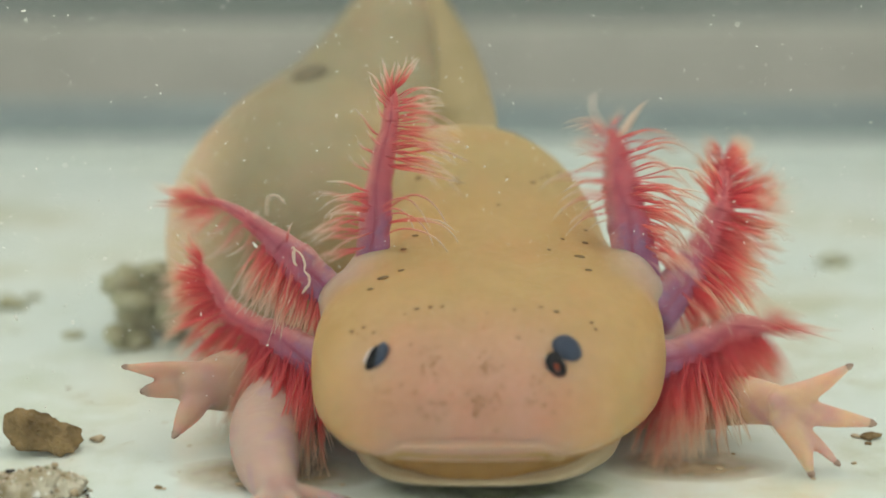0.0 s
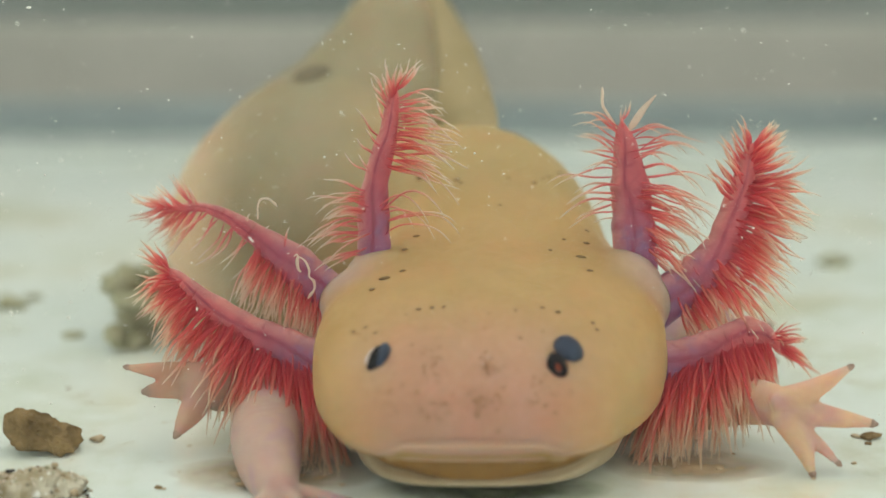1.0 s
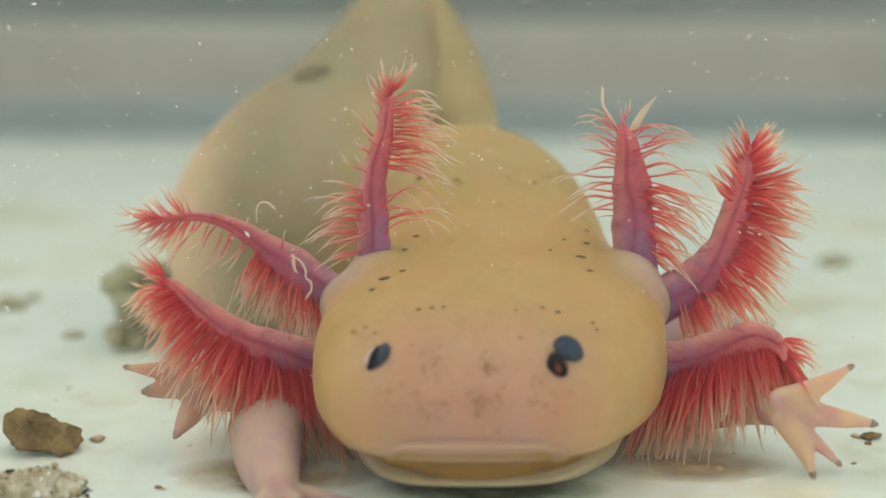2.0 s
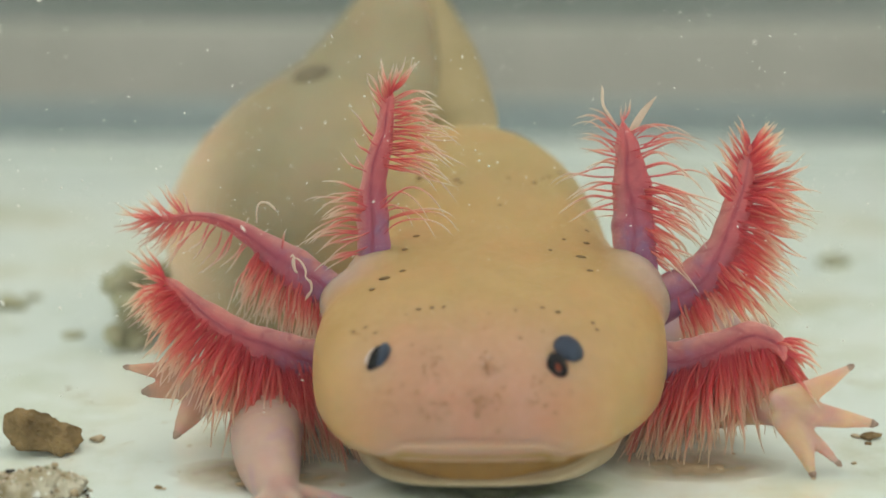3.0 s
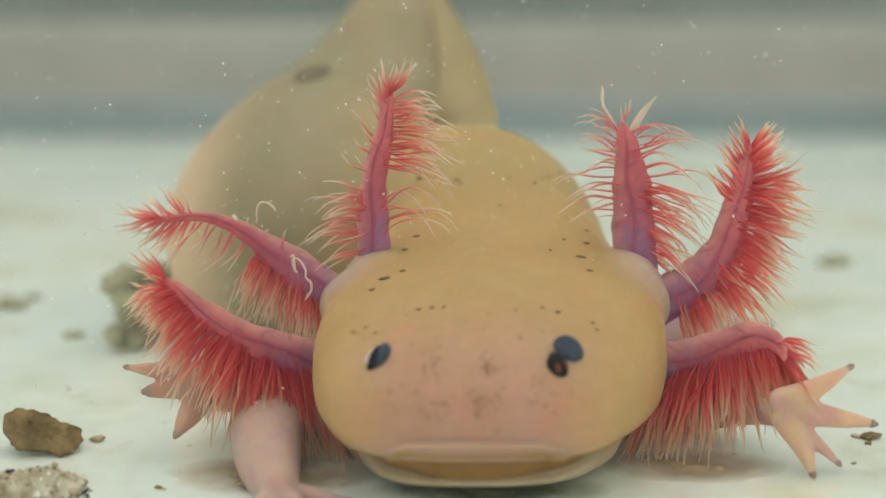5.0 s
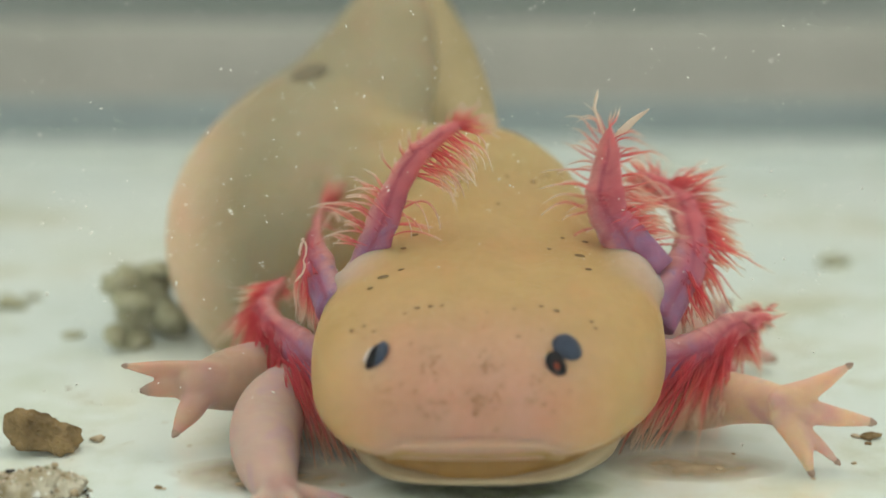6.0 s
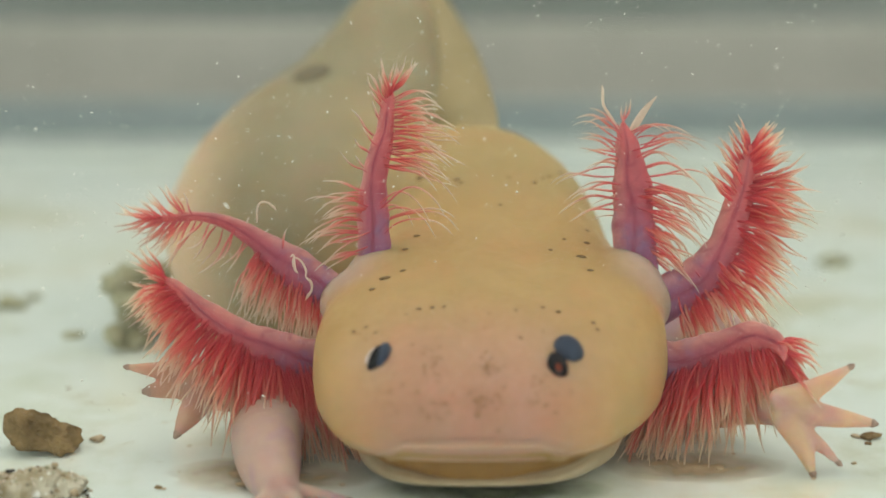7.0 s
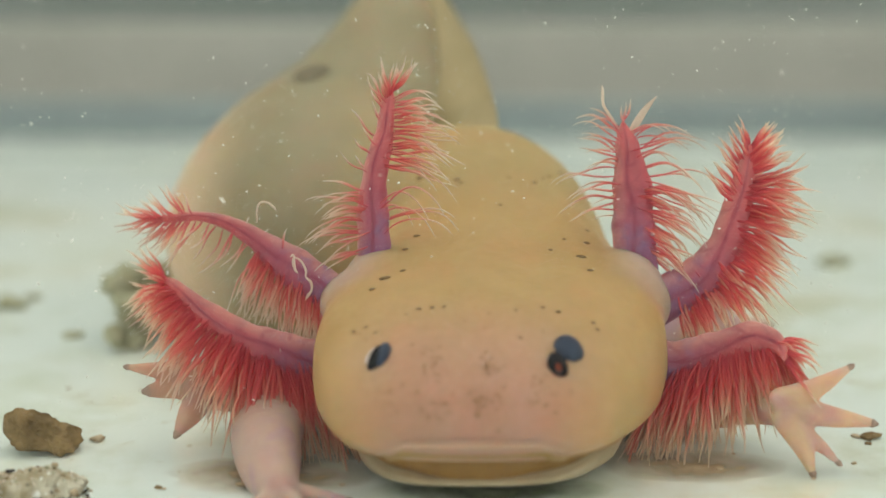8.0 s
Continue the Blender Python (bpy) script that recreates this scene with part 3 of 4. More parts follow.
limb([(-12, 24, 3.0, 3.4), (-18, 21, 3.4, 3.9), (-21.2, 16, 2.2, 4.5), (-21.8, 10, 0.5, 4.6), (-20.8, 3, -0.4, 4.2), (-19.2, -4, -1.0, 2.7)], "bent pinkish front leg pressed to the floor",
     [[(-18.5, -4, -1.4, 1.5), (-15, -4.5, -1.9, 1.2), (-11, -5, -2.3, 0.6)], [(-19, -5.5, -1.2, 1.5), (-17, -7, -1.8, 1.3), (-15.5, -10, -2.2, 0.7)],
      [(-19.5, -5.5, -1.2, 1.5), (-20, -7, -1.8, 1.2), (-21, -10, -2.2, 0.7)], [(-20, -6, -1.6, 1.2), (-22, -8.5, -2.0, 1.0), (-23.5, -11, -2.3, 0.6)]])
limb([(-15, 34, 2.5, 4.6), (-21.5, 28, 3.4, 4.8), (-27, 20, 4.8, 4.2), (-31, 15.5, 5.2, 2.8)], "hind leg stretched out sideways, shade painted into its tan",
     [[(-29, 16, 7, 1.5), (-35, 15.5, 7.4, 1.3), (-39.6, 15, 8, 0.5)], [(-30, 15.5, 5.6, 1.5), (-33.5, 15, 5.3, 1.5), (-36.6, 14, 5.2, 1.0)],
      [(-30, 15, 4.6, 1.8), (-31.5, 12.5, 2.8, 1.7), (-32.9, 10.5, 0.8, 0.7)]], SHADED_LIMB)
limb([(22, 45, 4, 4.4), (30, 49, 3, 4.6), (36.5, 50, 2.6, 4.0)], "pale hind foot lying behind the head",
     [[(36, 51, 4, 2.0), (39, 52, 5.5, 1.9), (41.4, 52, 6.7, 1.0)], [(37, 51, 3.4, 2.1), (42, 52, 3.5, 1.9), (47.3, 52, 3.6, 1.0)], [(37, 50, 2, 2.1), (43, 50, 0.4, 1.8), (47.8, 50, -0.9, 1.0)]])


# ---- gills: three stalks on each side, each in six stiff lengths, with filaments ----
PIECES = 6
RING = 44
rng = random.Random(7)


def thread(root, way, droop, length, thick, wave, n=12, sides=5):
    """A tapering, slightly flattened thread that leaves root along way and bends over towards droop; the points know how far along they lie."""
    p, d = Vector(root), Vector(way).normalized()
    side = d.cross(Vector((0, 1, 0))).normalized()
    swing, out, along = rng.uniform(0, 6.28), [], []
    curl = rng.gauss(0, 1)
    for i in range(n + 1):
        s = i / n
        r = thick * (0.72 + 0.55 * math.sin(min(s * 2.6, 2.6))) * max(0.25, (1 - s ** 3) ** 0.5) * min(1.0, 0.35 + s * 5)
        t = (d + Vector(droop) * s * s * 1.5 + side * (wave * math.sin(s * 7 + swing) + wave * 5.0 * curl * max(0.0, s - 0.6))).normalized()
        u = t.cross(Vector((0, 1, 0)))
        u = u.normalized() if u.length > 1e-3 else t.orthogonal().normalized()
        v = t.cross(u)
        for k in range(sides):
            a = 2 * math.pi * k / sides
            out.append(p + u * (r * math.cos(a)) + v * (r * 0.6 * math.sin(a)))
            along.append(s)
        p = p + t * (length / n)
    faces = [(i * sides + k, i * sides + (k + 1) % sides, (i + 1) * sides + (k + 1) % sides, (i + 1) * sides + k) for i in range(n) for k in range(sides)]
    return out, faces, along


def thread_mesh(name, verts, faces, along, stuff):
    me = bpy.data.meshes.new(name)
    me.from_pydata(verts, [], faces)
    at = me.attributes.new("along", "FLOAT", "POINT")
    at.data.foreach_set("value", along)
    me.materials.append(stuff)
    me.shade_smooth()
    return me


SEGMENTS = []


def stalk_piece(fine, i0, i1, pale):
    """One stiff length of a stalk; its ends reach a little way into its neighbours. Also, for each point: where it lies at rest, along the stalk, across it, and how near to a vessel."""
    rings, marks = [], []
    last = len(fine) - 1
    tan = np.gradient(fine[:, :3], axis=0)
    tan /= np.linalg.norm(tan, axis=1)[:, None]
    for i in range(max(0, i0 - 3), min(last, i1 + 3) + 1):
        over = max(i0 - i, i - i1, 0)
        shrink = (1.0, 0.985, 0.95, 0.88)[over]
        y = np.array((0.0, 1.0, 0.0))
        y -= tan[i] * y.dot(tan[i])
        y /= np.linalg.norm(y)
        z = np.cross(tan[i], y)
        s = i / last
        lump = 1 + 0.05 * math.sin(s * 17 + fine[0][0]) + 0.03 * math.sin(s * 41)
        r = max(0.06, fine[i][3] * lump * math.sqrt(max(0.02, 1 - max(0.0, (s - 0.86) / 0.14) ** 3))) * shrink
        ring = []
        for q in np.linspace(0, 2 * math.pi, RING, endpoint=False):
            u = math.sin(q)
            ring.append(fine[i][:3] + r * (math.cos(q) * y * 0.62 + u * z))
            mid = 0.16 * math.sin(s * 9 + fine[0][2]) + 0.12 * pale
            great = max(0.0, 1 - abs(u - mid) / 0.20)
            fork = (s * 6 + 0.75 * pale * u + 0.35 * math.sin(s * 13 + fine[0][0]) + 0.14 * math.sin(u * 6 + s * 27)) % 1.0
            twig = max(0.0, 1 - min(fork, 1 - fork) / 0.12) * max(0.0, min(1.0, abs(mid - u) * 3)) * (1.0 if math.sin(s * 31 + 4 * u) > -0.4 else 0.3)
            front = 1.0 if math.cos(q) < 0.3 else 0.0
            marks.append((s, u * pale, max(great, 0.5 * twig) * front * min(1.0, 6 * (1 - s))))
        rings.append(ring)
    if i0 == 0:
        for k in range(3):
            rings.insert(0, [p - tan[0] * 1.5 for p in rings[0]])
            marks = marks[:RING] + marks
    bm = bmesh.new()
    skin_rings(bm, rings)
    bmesh.ops.recalc_face_normals(bm, faces=bm.faces)
    return bm, marks, [p for ring in rings for p in ring]


def gill(rows, poses, pale, tufts, stuff, wave=0.16):
    """rows: the stalk as x, y, z, radius. poses: by the time in a flick, x and z of the stalk at one third, two thirds and all of its length. pale: the side of its pale edge. tufts: rows of
    from, to, how many, way at the start, way at the end, length at the start, at the end, droop."""
    raw = curve(rows, 121)
    far = np.concatenate(([0], np.cumsum(np.linalg.norm(np.diff(raw[:, :3], axis=0), axis=1))))
    even = np.linspace(0, far[-1], PIECES * 10 + 1)
    fine = np.stack([np.interp(even, far, raw[:, k]) for k in range(4)], axis=1)
    segs = []
    for j in range(PIECES):
        o = Vector(fine[j * 10][:3])
        bm, marks, rest = stalk_piece(fine, j * 10, j * 10 + 10, pale)
        seg = part("gill_stalk", bm, GILL, axolotl, "purplish red fleshy gill stalk", origin=tuple(o))
        for name, kind, values in (("rest", "FLOAT_VECTOR", rest), ("outward", "FLOAT", [m[0] for m in marks]), ("across", "FLOAT", [m[1] for m in marks]), ("vessel", "FLOAT", [m[2] for m in marks])):
            at = seg.data.attributes.new(name, kind, "POINT")
            at.data.foreach_set("vector" if kind == "FLOAT_VECTOR" else "value", np.array(values, dtype=np.float32).ravel() * (MM if kind == "FLOAT_VECTOR" else 1))
        segs.append((seg, o))
    threads = []
    for s0, s1, n, d0, d1, l0, l1, droop in tufts:
        shift = rng.uniform(0, 50)
        heaps = {}
        for i in range(n):
            f = (i + rng.random()) / n
            s = s0 + (s1 - s0) * f
            k = min(len(fine) - 1, int(s * (len(fine) - 1)))
            j = min(PIECES - 1, k // 10)
            seg, o = segs[j]
            p, r = Vector(fine[k][:3]), fine[k][3]
            lean = noise.noise(Vector((f * n * 0.22 + shift, 0, 0)))
            d = Vector(d0).lerp(Vector(d1), f).normalized() + Vector((rng.gauss(0, 0.07) + 0.22 * lean, rng.gauss(-0.05, 0.22), rng.gauss(0, 0.07) - 0.10 * lean))
            length = (l0 + (l1 - l0) * f) * 1.30 * rng.uniform(0.68, 1.2) * (1 + 0.25 * noise.noise(Vector((f * n * 0.35, shift, 0))))
            bend = Vector(droop) * rng.uniform(0.45, 1.2) + Vector((rng.gauss(0, 0.10), rng.gauss(0, 0.25), rng.gauss(0, 0.10)))
            root = p + d.normalized() * r * (0.80 - 1.45 * rng.random() ** 1.7)
            root.y += rng.uniform(-0.60, 0.1) * r
            thick = rng.uniform(0.12, 0.20) * (0.8 if stuff is FILAMENT_THIN else 1.0)
            vs, fs, al = thread(root - o, d, bend, length, thick, wave)
            vs = [tuple(q * MM) for q in vs]
            if i % 5 == 0:
                ob = new("filament", thread_mesh("filament", vs, fs, al, stuff))
                ob.parent = seg
                threads.append((ob, j, root - o, d.cross(Vector((0, 1, 0))).normalized()))
            else:
                heap = heaps.setdefault(j, [[], [], [], root - o, d])
                start = len(heap[0])
                heap[0].extend(vs)
                heap[1].extend(tuple(start + e for e in q) for q in fs)
                heap[2].extend(al)
        for j, (vs, fs, al, root, d) in heaps.items():
            ob = new("filament_fringe", thread_mesh("filament_fringe", vs, fs, al, stuff))
            ob.parent = segs[j][0]
            tagged(ob, "dense fringe of fine red gill filaments", kind="stuff")
            threads.append((ob, j, root, d.cross(Vector((0, 1, 0))).normalized()))
    joints = [Vector(fine[j * 10][:3]) for j in range(PIECES + 1)]
    SEGMENTS.append((segs, joints, poses, threads))
    return [q[0] for q in segs]


# upper, middle and lower gill of each side
gill([(-8.7, 20.0, 22.1, 2.22), (-8.9, 21.0, 25.6, 2.01), (-8.9, 22.0, 29.0, 1.79), (-8.4, 23.0, 32.5, 1.51), (-7.5, 24.0, 36.0, 1.22), (-7.1, 25.0, 39.4, 0.94), (-6.6, 26.0, 41.5, 0.58)],
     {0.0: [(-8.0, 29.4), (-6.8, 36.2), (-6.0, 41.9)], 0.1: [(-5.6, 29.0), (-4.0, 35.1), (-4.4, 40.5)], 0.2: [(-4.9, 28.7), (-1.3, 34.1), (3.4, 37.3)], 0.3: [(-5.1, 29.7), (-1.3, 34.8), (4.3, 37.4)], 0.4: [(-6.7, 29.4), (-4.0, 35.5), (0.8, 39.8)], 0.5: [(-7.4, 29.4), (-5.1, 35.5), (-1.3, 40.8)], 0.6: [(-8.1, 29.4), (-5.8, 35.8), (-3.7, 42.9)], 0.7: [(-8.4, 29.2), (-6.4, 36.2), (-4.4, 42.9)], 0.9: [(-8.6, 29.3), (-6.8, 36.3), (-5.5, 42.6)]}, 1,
     [(0.0, 0.36, 30, (-0.9, 0, -0.1), (-1, 0, 0.35), 5.8, 5.0, (-0.3, 0, -1)), (0.52, 0.94, 46, (1, 0, -0.1), (0.9, 0, 0.3), 7.8, 4.6, (0.1, 0, -0.9)),
      (0.06, 0.28, 7, (0.75, 0, 0.6), (0.75, 0, 0.75), 9.5, 8, (0.3, 0, -2.2)), (0.4, 0.92, 8, (-0.8, 0, 0.5), (-0.6, 0, 0.8), 3.4, 2.8, (-0.2, 0, 0.8)), (0.9, 1, 20, (-0.6, 0, 0.8), (0.8, 0, 0.7), 3.8, 3.6, (0, 0, 0.5))], FILAMENT_THIN, 0.22)
middle = gill([(-14.8, 20.0, 16.8, 2.59), (-18.3, 21.0, 18.9, 2.6), (-21.3, 22.0, 20.9, 2.1), (-24.2, 23.0, 22.9, 1.45), (-27.9, 24.0, 24.7, 0.87), (-31.7, 25.0, 25.3, 0.66), (-35.5, 26.0, 24.8, 0.51), (-38.0, 27.0, 24.7, 0.22)],
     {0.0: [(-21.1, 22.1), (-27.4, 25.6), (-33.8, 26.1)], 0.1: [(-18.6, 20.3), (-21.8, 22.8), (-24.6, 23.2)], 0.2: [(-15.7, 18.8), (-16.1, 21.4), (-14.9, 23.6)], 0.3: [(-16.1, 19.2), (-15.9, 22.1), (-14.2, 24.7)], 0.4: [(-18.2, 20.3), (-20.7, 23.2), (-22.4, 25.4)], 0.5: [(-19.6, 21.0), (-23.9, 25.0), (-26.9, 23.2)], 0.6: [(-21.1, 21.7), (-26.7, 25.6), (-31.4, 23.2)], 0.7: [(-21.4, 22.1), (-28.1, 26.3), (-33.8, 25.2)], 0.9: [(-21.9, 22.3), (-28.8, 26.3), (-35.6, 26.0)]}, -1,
     [(0.0, 0.40, 130, (0.12, 0, -1), (-0.5, 0, -0.85), 5.6, 6.6, (-0.15, 0, -0.8)), (0.4, 0.72, 9, (-0.3, 0, -0.9), (-0.6, 0, -0.8), 6.5, 5.5, (-0.5, 0, 0)), (0.76, 1, 28, (-0.35, 0, -0.95), (-0.95, 0, -0.3), 4.8, 3.8, (-0.4, 0, -0.2)),
      (0.78, 1, 20, (-0.3, 0, 0.9), (-1, 0, 0.1), 3.4, 3.8, (-0.3, 0, 0.5)), (0.1, 0.5, 4, (0, 0, 1), (-0.3, 0, 1), 2.2, 2.5, (1, 0, 0))], FILAMENT_THIN, 0.20)
gill([(-15.5, 15.5, 8.5, 2.99), (-19.4, 14.4, 9.9, 2.55), (-23.5, 13.3, 11.9, 2.11), (-26.8, 12.2, 14.1, 1.74), (-30.0, 11.2, 16.8, 1.32), (-32.6, 10.1, 19.6, 0.89), (-33.7, 9.0, 21.0, 0.34)],
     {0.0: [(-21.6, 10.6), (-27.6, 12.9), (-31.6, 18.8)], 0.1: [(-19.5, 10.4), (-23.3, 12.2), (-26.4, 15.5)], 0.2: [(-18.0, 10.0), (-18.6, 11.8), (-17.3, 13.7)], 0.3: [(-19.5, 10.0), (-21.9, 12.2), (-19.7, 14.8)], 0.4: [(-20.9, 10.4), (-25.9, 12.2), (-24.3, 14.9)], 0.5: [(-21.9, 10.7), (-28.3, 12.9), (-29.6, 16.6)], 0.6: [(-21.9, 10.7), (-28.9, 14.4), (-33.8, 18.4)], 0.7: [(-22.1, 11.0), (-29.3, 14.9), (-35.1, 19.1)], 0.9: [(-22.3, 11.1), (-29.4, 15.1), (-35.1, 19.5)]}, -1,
     [(0.0, 0.45, 230, (0.55, 0, -1), (-0.35, 0, -0.95), 11.2, 8.8, (0.1, 0, -0.7)), (0.38, 0.96, 165, (-0.4, 0, -0.9), (-0.9, 0, -0.35), 8.4, 4.2, (0.05, 0, -0.5)), (0.88, 1, 26, (-0.95, 0, -0.1), (-0.5, 0, 0.8), 3.8, 3.4, (-0.3, 0, 0.2))], FILAMENT)
upper = gill([(24.5, 21.5, 21.8, 2.74), (24.2, 22.2, 24.9, 2.67), (24.2, 23.0, 28.1, 2.6), (23.9, 23.8, 31.3, 2.16), (23.5, 24.5, 34.3, 1.59), (23.1, 25.2, 36.3, 0.87), (23.0, 26.0, 37.7, 0.14)],
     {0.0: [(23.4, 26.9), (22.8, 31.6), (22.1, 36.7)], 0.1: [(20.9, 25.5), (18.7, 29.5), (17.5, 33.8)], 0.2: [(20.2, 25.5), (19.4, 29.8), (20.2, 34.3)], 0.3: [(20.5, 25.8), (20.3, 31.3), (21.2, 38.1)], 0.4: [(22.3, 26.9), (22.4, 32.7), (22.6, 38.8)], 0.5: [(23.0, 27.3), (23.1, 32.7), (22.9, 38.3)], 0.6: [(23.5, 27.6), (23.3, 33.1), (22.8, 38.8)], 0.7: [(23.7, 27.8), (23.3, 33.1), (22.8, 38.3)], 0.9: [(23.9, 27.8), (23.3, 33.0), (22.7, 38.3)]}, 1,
     [(0.0, 0.52, 62, (0.9, 0, -0.45), (1, 0, 0.0), 5.2, 8.0, (0.1, 0, -1.3)), (0.5, 0.9, 15, (1, 0, 0.2), (0.9, 0, 0.5), 8.0, 6.0, (0.3, 0, -1.4)), (0.28, 0.62, 10, (-1, 0, 0.0), (-1, 0, 0.2), 6, 8.0, (-0.3, 0, -1.0)),
      (0.6, 0.92, 13, (-0.9, 0, 0.4), (-0.7, 0, 0.7), 6.0, 4.5, (-0.5, 0, -1.1)), (0.9, 1, 3, (-0.3, 0, 1), (0.3, 0, 1), 2.2, 2.6, (0, 0, 0.5))], FILAMENT_THIN, 0.20)
gill([(29.1, 20.0, 16.1, 3.02), (32.9, 20.7, 18.4, 2.74), (35.6, 21.3, 21.8, 2.38), (37.0, 22.0, 25.4, 2.02), (37.9, 22.7, 28.9, 1.66), (38.6, 23.3, 32.4, 1.15), (39.2, 24.0, 34.9, 0.5)],
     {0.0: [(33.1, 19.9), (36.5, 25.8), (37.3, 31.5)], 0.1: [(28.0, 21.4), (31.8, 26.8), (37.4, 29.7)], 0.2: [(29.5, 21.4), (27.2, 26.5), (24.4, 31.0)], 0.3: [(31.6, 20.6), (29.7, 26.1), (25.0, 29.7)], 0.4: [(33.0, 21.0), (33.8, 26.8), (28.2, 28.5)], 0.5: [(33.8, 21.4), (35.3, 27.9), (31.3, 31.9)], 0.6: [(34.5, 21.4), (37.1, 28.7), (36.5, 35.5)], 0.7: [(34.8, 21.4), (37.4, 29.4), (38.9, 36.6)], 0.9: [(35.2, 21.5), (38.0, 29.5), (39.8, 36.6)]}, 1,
     [(0.02, 0.34, 95, (0.25, 0, -0.95), (0.75, 0, -0.65), 4.6, 6.2, (0.2, 0, -0.8)), (0.28, 0.80, 150, (0.75, 0, -0.65), (1, 0, 0.10), 6.6, 6.0, (0.2, 0, -0.45)), (0.74, 1, 52, (1, 0, 0.15), (0.6, 0, 0.8), 5.2, 3.0, (0.2, 0, 0.3)),
      (0.64, 1, 34, (-0.65, 0, 0.6), (-0.35, 0, 0.95), 3.8, 3.0, (-0.4, 0, 0.4))], FILAMENT, 0.17)
gill([(28.0, 15.5, 8.4, 2.99), (31.5, 14.4, 9.7, 2.33), (34.9, 13.3, 11.2, 2.18), (38.1, 12.2, 12.6, 1.96), (40.5, 11.2, 12.4, 1.46), (41.5, 10.1, 11.4, 0.83), (41.6, 9.0, 10.4, 0.28)],
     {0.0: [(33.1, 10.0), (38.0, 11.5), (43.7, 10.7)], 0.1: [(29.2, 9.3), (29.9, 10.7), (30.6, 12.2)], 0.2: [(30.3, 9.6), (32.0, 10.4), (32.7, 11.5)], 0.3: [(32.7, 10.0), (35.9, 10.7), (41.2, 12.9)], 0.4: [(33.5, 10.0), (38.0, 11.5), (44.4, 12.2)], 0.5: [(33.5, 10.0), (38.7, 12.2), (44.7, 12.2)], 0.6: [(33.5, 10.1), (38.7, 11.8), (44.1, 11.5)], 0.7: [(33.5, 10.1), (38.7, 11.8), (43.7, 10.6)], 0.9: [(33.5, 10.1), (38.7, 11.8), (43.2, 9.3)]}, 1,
     [(0.0, 0.55, 240, (-0.50, 0, -1), (0.1, 0, -1), 10.6, 8.0, (0, 0, -0.6)), (0.48, 0.97, 140, (0.1, 0, -1), (0.6, 0, -0.75), 8.2, 5.6, (0.15, 0, -0.7)), (0.80, 1, 24, (0.9, 0, 0.3), (0.6, 0, -0.7), 3.4, 3.2, (0.2, 0, -1.2))], FILAMENT, 0.17)

part("shed_skin", tube(bmesh.new(), [(-19.1, 17, 21.7, 0.06), (-18.7, 17, 21.9, 0.14), (-18.6, 17, 20.2, 0.2), (-18.2, 17, 19.7, 0.1), (-18.8, 17, 20.6, 0.12), (-18.7, 17, 21.6, 0.1), (-17.8, 17, 21.2, 0.13), (-17.2, 17, 20.0, 0.17), (-17.2, 17, 19.1, 0.11), (-16.6, 17, 18.5, 0.2), (-16.5, 17, 17.5, 0.16), (-17.0, 17, 16.7, 0.22), (-17.3, 17, 16.2, 0.07)], 44, 6, 0.5), PALE, middle[1], "curled shred of pale shed skin", origin=(-19.1, 17, 21.7))
part("shed_skin", tube(bmesh.new(), [(-23.8, 23, 24.9, 0.1), (-23.8, 23, 26.5, 0.14), (-23.4, 23, 27.4, 0.16), (-22.5, 23, 27.5, 0.15), (-21.7, 23, 26.9, 0.2), (-21.4, 23, 26.5, 0.1)], 24, 6, 0.5), PALE, middle[2], "hooked shred of pale shed skin", origin=(-23.8, 23, 24.9))
part("long_filament", tube(bmesh.new(), [(23.8, 26, 35.9, 0.22), (24.7, 26.3, 37.1, 0.5), (25.8, 26.6, 38.8, 0.42), (27.3, 27, 40.5, 0.1)], 16, 8, 0.4), PALE, upper[5], "broad pale filament", origin=(23.8, 26, 35.9))
part("long_filament", tube(bmesh.new(), [(22.4, 25.5, 36.5, 0.2), (21.4, 25.5, 38.1, 0.18), (20.4, 25.5, 39.7, 0.19), (20.3, 25.5, 41.4, 0.2), (20.2, 25.5, 42.1, 0.08)], 16, 8), PALE, upper[5], "thin pale filament", origin=(22.4, 25.5, 36.5))

# ---- loose things on the floor ----


def pebble(name, label, category, centre, size, material, seed, rough=0.18, group="", detail=3, square=1.0, tilt=0.0):
    bm = bmesh.new()
    ball(bm, (0, 0, 0), (1, 1, 1), detail)
    turn = pose(0, 0, 0, 0, tilt, 0)
    for v in bm.verts:
        v.co = turn @ Vector([math.copysign(abs(c) ** square, c) * k for c, k in zip(v.co, size)])
    for v in bm.verts:
        q = v.co.normalized()
        d = 1 + rough * noise.noise(q * 1.3 + Vector((seed * 3.1, 0, 0))) * 1.6 + rough * 0.5 * noise.noise(q * 4 + Vector((0, seed * 1.7, 0)))
        v.co *= d + (0.10 * rough * noise.noise(v.co * 2.2) + 0.4 * rough * noise.noise(v.co * 0.9 + Vector((seed, 0, 0))) if detail > 3 else 0)
    low = min(v.co.z for v in bm.verts)
    for v in bm.verts:
        v.co.z = max(v.co.z, low * 0.7)
    low *= 0.7
    bmesh.ops.translate(bm, verts=bm.verts, vec=(centre[0], centre[1], FLOOR_Z - low))
    return solid(name, bm, material, label, category, (centre[0], centre[1], FLOOR_Z), group)


stone = pebble("stone", "rough brown stone lying on the tank floor", "stone", (-50.9, 15.0), (4.3, 2.4, 2.05), ROCK, 2, 0.30, detail=5, square=0.62, tilt=14)


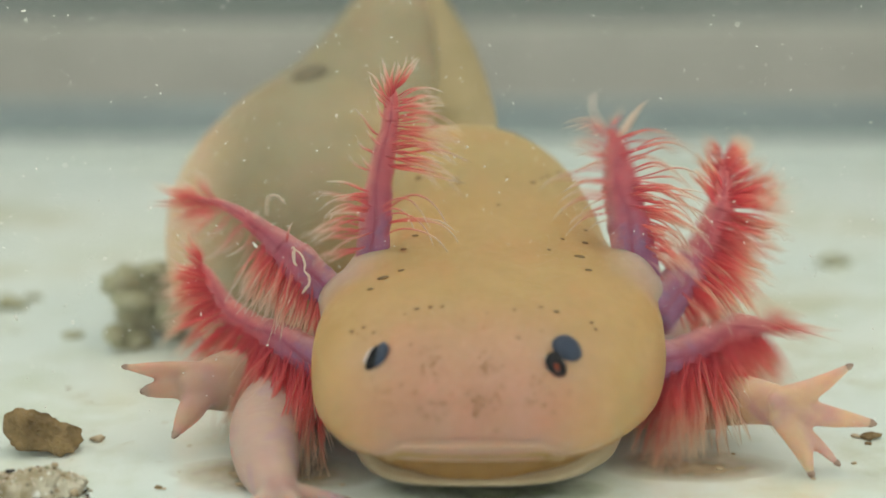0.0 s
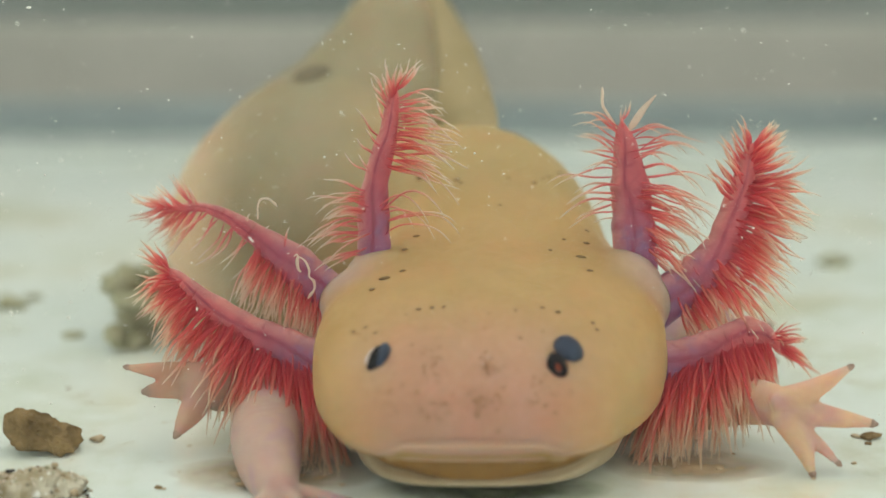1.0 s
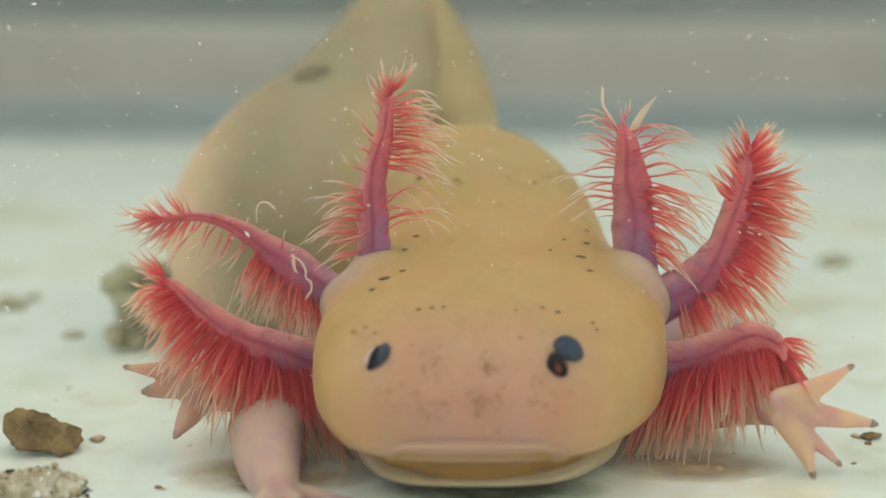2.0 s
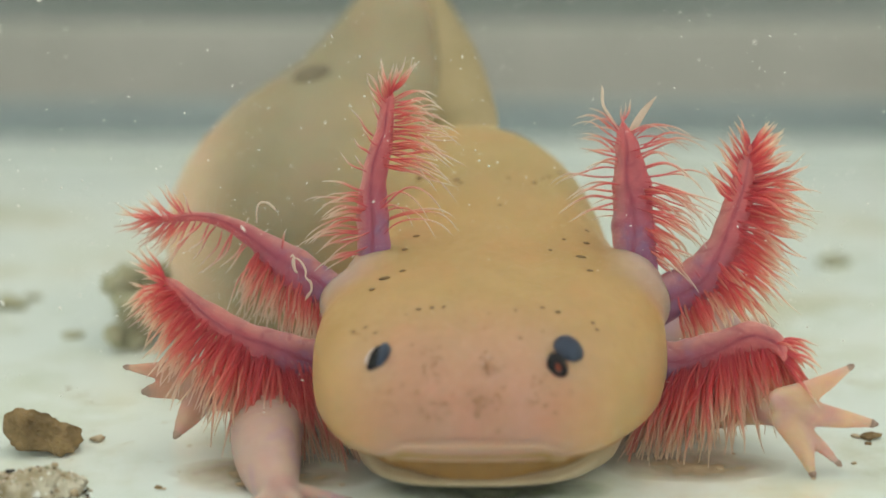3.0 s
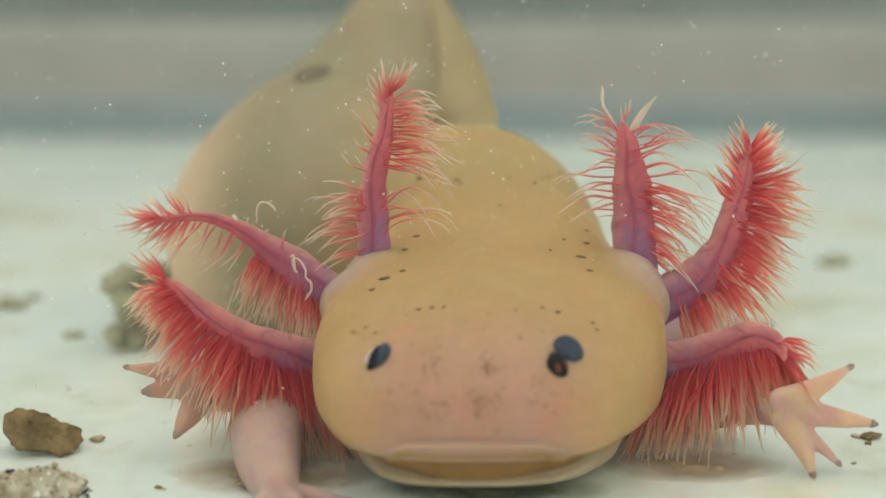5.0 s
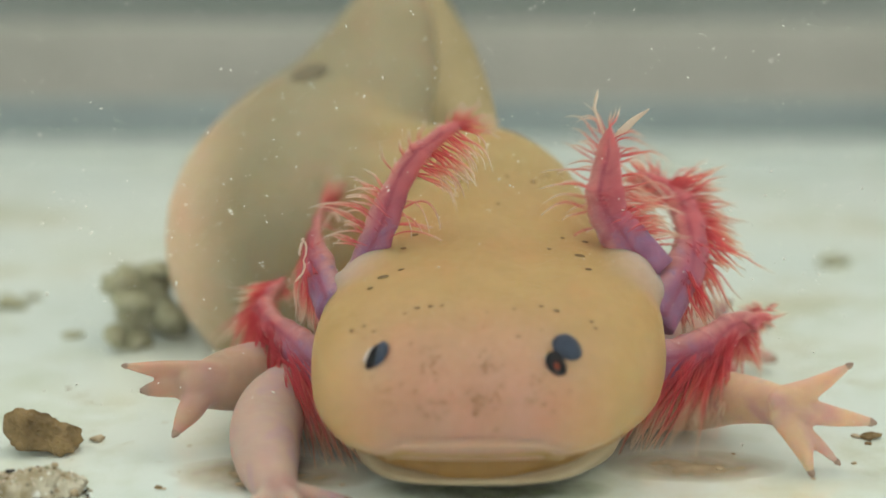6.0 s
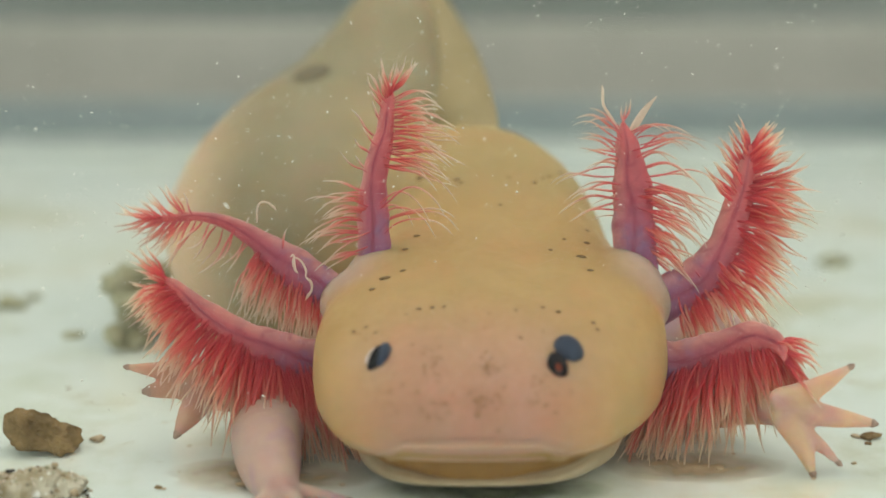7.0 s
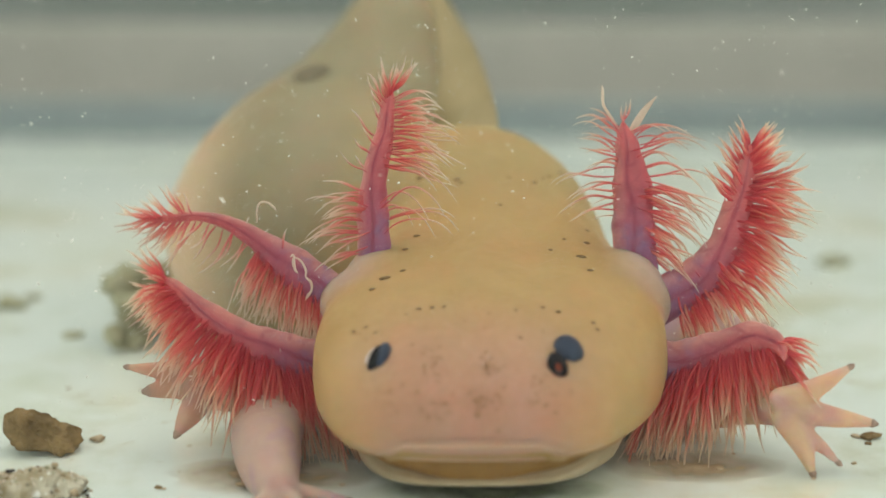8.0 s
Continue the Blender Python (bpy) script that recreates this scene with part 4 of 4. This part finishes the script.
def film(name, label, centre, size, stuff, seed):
    """A thin sheet with an uneven outline, lying on the floor as a painted reflection."""
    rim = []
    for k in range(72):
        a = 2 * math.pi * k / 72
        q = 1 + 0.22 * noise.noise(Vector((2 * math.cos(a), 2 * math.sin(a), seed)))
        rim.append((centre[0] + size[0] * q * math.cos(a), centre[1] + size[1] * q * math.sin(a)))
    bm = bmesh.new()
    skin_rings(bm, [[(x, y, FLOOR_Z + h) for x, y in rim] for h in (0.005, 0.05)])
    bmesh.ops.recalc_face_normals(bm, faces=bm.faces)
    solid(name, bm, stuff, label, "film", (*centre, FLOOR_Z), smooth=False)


# reflections of gills, legs and chin, laid on the floor as tinted sheets
film("silt_film", "thin brown patch painted for the reflection of gills and legs", (-20.5, 6.0), (13.5, 8.0), BROWN_REFLECTION, 1.0)
film("silt_film", "thin brown patch painted for the reflection of gills and legs", (31.0, 9.5), (12.0, 6.5), BROWN_REFLECTION, 7.0)
film("algae_film", "thin green patch painted for the reflection of the chin", (5.5, 0.5), (15.0, 5.5), GREEN_REFLECTION, 3.0)


def algae():
    r = random.Random(5)
    clump = thing("algae_clump", "loose grey-green clump of algae on the floor", "algae", (-47, 69, FLOOR_Z))
    for i in range(26):
        x, y, z = -47 + r.gauss(0, 2.3), 69 + r.gauss(0, 2.5), FLOOR_Z + 0.8 + r.uniform(0, 11.0)
        bm = bmesh.new()
        ball(bm, (0, 0, 0), (r.uniform(1.4, 2.8), r.uniform(1.2, 2.4), r.uniform(1.0, 2.0)), 3)
        for v in bm.verts:
            v.co *= 1 + 0.6 * noise.noise(v.co * 0.9 + Vector((i * 4.0, 0, 0)))
        bmesh.ops.translate(bm, verts=bm.verts, vec=(x, y, z))
        part("tuft", bm, ALGAE, clump, origin=(x, y, z))


algae()


def gravel():
    """A heap of sand grains with pale wisps of algae between them, and crumbs strewn over the floor."""
    r = random.Random(3)
    bm = bmesh.new()
    ball(bm, (0, 0, 0), (5.4, 2.8, 2.9), 5)
    for v in bm.verts:
        v.co *= 1 + 0.35 * noise.noise(v.co * 0.5) + 0.15 * noise.noise(v.co * 1.4) + 0.05 * noise.noise(v.co * 6)
        v.co.z = max(v.co.z, 0)
    mound = BVHTree.FromBMesh(bm)
    bmesh.ops.translate(bm, verts=bm.verts, vec=(-48, 0, FLOOR_Z))
    solid("sand_heap", bm, FLUFF, "low heap of pale silt and algae on the tank floor", "silt heap", (-48, 0, FLOOR_Z))
    for i in range(190):
        x, y = -48 + r.gauss(0, 3.2), r.gauss(-0.6, 1.6)
        s = r.uniform(0.07, 0.22) if i % 16 else r.uniform(0.3, 0.6)
        dark = i % 11 == 4
        grain = pebble("sand_grain", "tiny black grain in a heap of sand" if dark else "tiny tan grain in a heap of sand", "grain", (x, y), (s, s * r.uniform(0.6, 1), s * r.uniform(0.6, 1.1)), GRAIN_DARK if dark else (GRAIN, ROCK, GRAIN, ALGAE, SPECK)[i % 5], i, 0.45, "sand heap", 2)
        p, *_ = mound.ray_cast((x + 48, y, 20), (0, 0, -1))
        if p:
            grain.location.z += max(0, p.z - s * 0.35) * MM
    for i in range(9):
        x, y, z = -49 + r.gauss(0, 2.6), -0.5 + r.gauss(0, 1), FLOOR_Z + 0.3
        rows = [(x, y, z, 0.10)]
        for k in range(4):
            x, y, z = x + r.gauss(0, 0.8), y + r.gauss(0, 0.4), z + r.uniform(0.1, 0.8)
            rows.append((x, y, z, r.uniform(0.05, 0.14)))
        solid("algae_wisp", tube(bmesh.new(), rows, 14, 6), PALE, "pale limp wisp of algae on sand grains", "algae", rows[0][:3], "algae wisps")
    crumbs = [(55.4, 19.9, 0.9), (53.6, 20.4, 0.5), (51, 9.9, 0.35), (54.5, 17.5, 0.4), (-44.4, 18.8, 0.8), (34, 7.8, 0.4), (-34, 1.2, 0.4), (-24, 2.0, 0.5), (-72.5, 88.6, 2.2), (-70, 95, 1.2), (72.2, 120.6, 2.2), (-58, 70, 1.2)]
    crumbs += [(r.uniform(-56, 56), r.uniform(-2, 45), r.uniform(0.12, 0.35)) for i in range(20)]
    for i, (x, y, s) in enumerate(crumbs):
        pebble("crumb", "small brown crumb of dirt on the tank floor", "crumb", (x, y), (s * 1.3, s, s * 0.5), (ALGAE if s > 1 else (ROCK, GRAIN, GRAIN)[i % 3]), i + 90, 0.5, "crumbs on the floor", 2)


gravel()


def drifting_specks():
    """Fine pale dirt that hangs in the water, in four clouds that drift apart."""
    r = random.Random(11)
    clouds = []
    for c in range(4):
        bm = bmesh.new()
        for i in range(500):
            y = r.uniform(8, 50)
            w = (y + 200) * 0.27
            s = 0.048 + 0.10 * r.random() ** 3 * (2.0 if r.random() < 0.06 else 1) * (y + 200) / 220
            ball(bm, (r.uniform(-w, w), y, r.uniform(0, 62)), (s * r.uniform(0.6, 2.2), s * 0.6, s * r.uniform(0.4, 1.0)), 1, pose(0, 0, 0, 0, r.uniform(0, 180), 0))
        clouds.append(solid("suspended_specks", bm, SPECK, "fine pale specks of dirt drifting in the water", "specks", (0, 60, 30), kind="stuff"))
    return clouds


CLOUDS = drifting_specks()

# ---- movement ----
# two quick flicks of the gills: when each starts, and its length against the first
FLICKS = ((0.0, 1.0), (5.7, 0.93))
PHASES = (-0.1, 0.0, 0.1, 0.2, 0.3, 0.4, 0.5, 0.6, 0.7, 0.9, 1.3)

# how far, in degrees, the filaments trail behind their stalk in the water, backwards or forwards
TRAIL = {0.0: -8, 0.1: 26, 0.2: 48, 0.3: 44, 0.4: 32, 0.5: 24, 0.6: 14, 0.7: 3, 0.9: -6}


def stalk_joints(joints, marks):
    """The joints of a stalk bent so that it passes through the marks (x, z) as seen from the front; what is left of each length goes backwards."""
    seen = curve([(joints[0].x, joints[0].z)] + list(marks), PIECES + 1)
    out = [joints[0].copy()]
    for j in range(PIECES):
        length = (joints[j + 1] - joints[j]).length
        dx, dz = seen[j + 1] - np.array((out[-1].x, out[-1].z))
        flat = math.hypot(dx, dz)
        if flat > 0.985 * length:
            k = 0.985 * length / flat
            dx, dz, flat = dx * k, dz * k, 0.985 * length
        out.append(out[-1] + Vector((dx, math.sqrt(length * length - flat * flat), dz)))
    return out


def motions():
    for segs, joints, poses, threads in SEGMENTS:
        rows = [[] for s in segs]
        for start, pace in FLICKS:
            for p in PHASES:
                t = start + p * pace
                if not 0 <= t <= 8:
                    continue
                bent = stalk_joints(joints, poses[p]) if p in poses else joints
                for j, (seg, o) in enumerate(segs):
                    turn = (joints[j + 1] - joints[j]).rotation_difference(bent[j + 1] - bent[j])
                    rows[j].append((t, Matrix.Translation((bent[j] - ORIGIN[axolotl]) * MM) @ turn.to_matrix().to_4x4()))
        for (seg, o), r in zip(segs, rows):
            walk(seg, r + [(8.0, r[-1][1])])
        for ob, j, root, axis in threads:
            r = []
            for start, pace in FLICKS:
                for p in PHASES:
                    if 0 <= start + p * pace <= 8:
                        r.append((start + p * pace, Matrix.Translation(root * MM) @ Matrix.Rotation(radians(TRAIL.get(p, 0)), 4, axis) @ Matrix.Translation(root * -MM)))
            walk(ob, r + [(8.0, r[-1][1])])
    rest = ORIGIN[axolotl]
    sway = [(0.0, -0.17, 0.05), (0.2, -0.17, 0.12), (0.3, -0.15, 0.12), (0.5, 0, 0.04), (0.8, 0, 0), (5.5, 0, 0), (5.7, -0.15, 0.06), (6.0, -0.17, 0.16), (6.3, 0, 0.06), (6.6, 0.04, 0.03), (8.0, 0.03, 0.03)]
    walk(axolotl, [(t, pose((rest.x + dx) * MM, rest.y * MM, (rest.z + dz) * MM)) for t, dx, dz in sway])
    for k, ob in enumerate(CLOUDS):
        dx, dy, dz = ((-1.2, 0, -0.5), (0.9, 0.5, -0.9), (-0.4, -0.6, 0.8), (0.6, 0.3, 0.4))[k]
        walk(ob, [(t, pose(dx * t * MM, (60 + dy * t) * MM, (30 + dz * t) * MM)) for t in (0.0, 4.0, 8.0)])


motions()
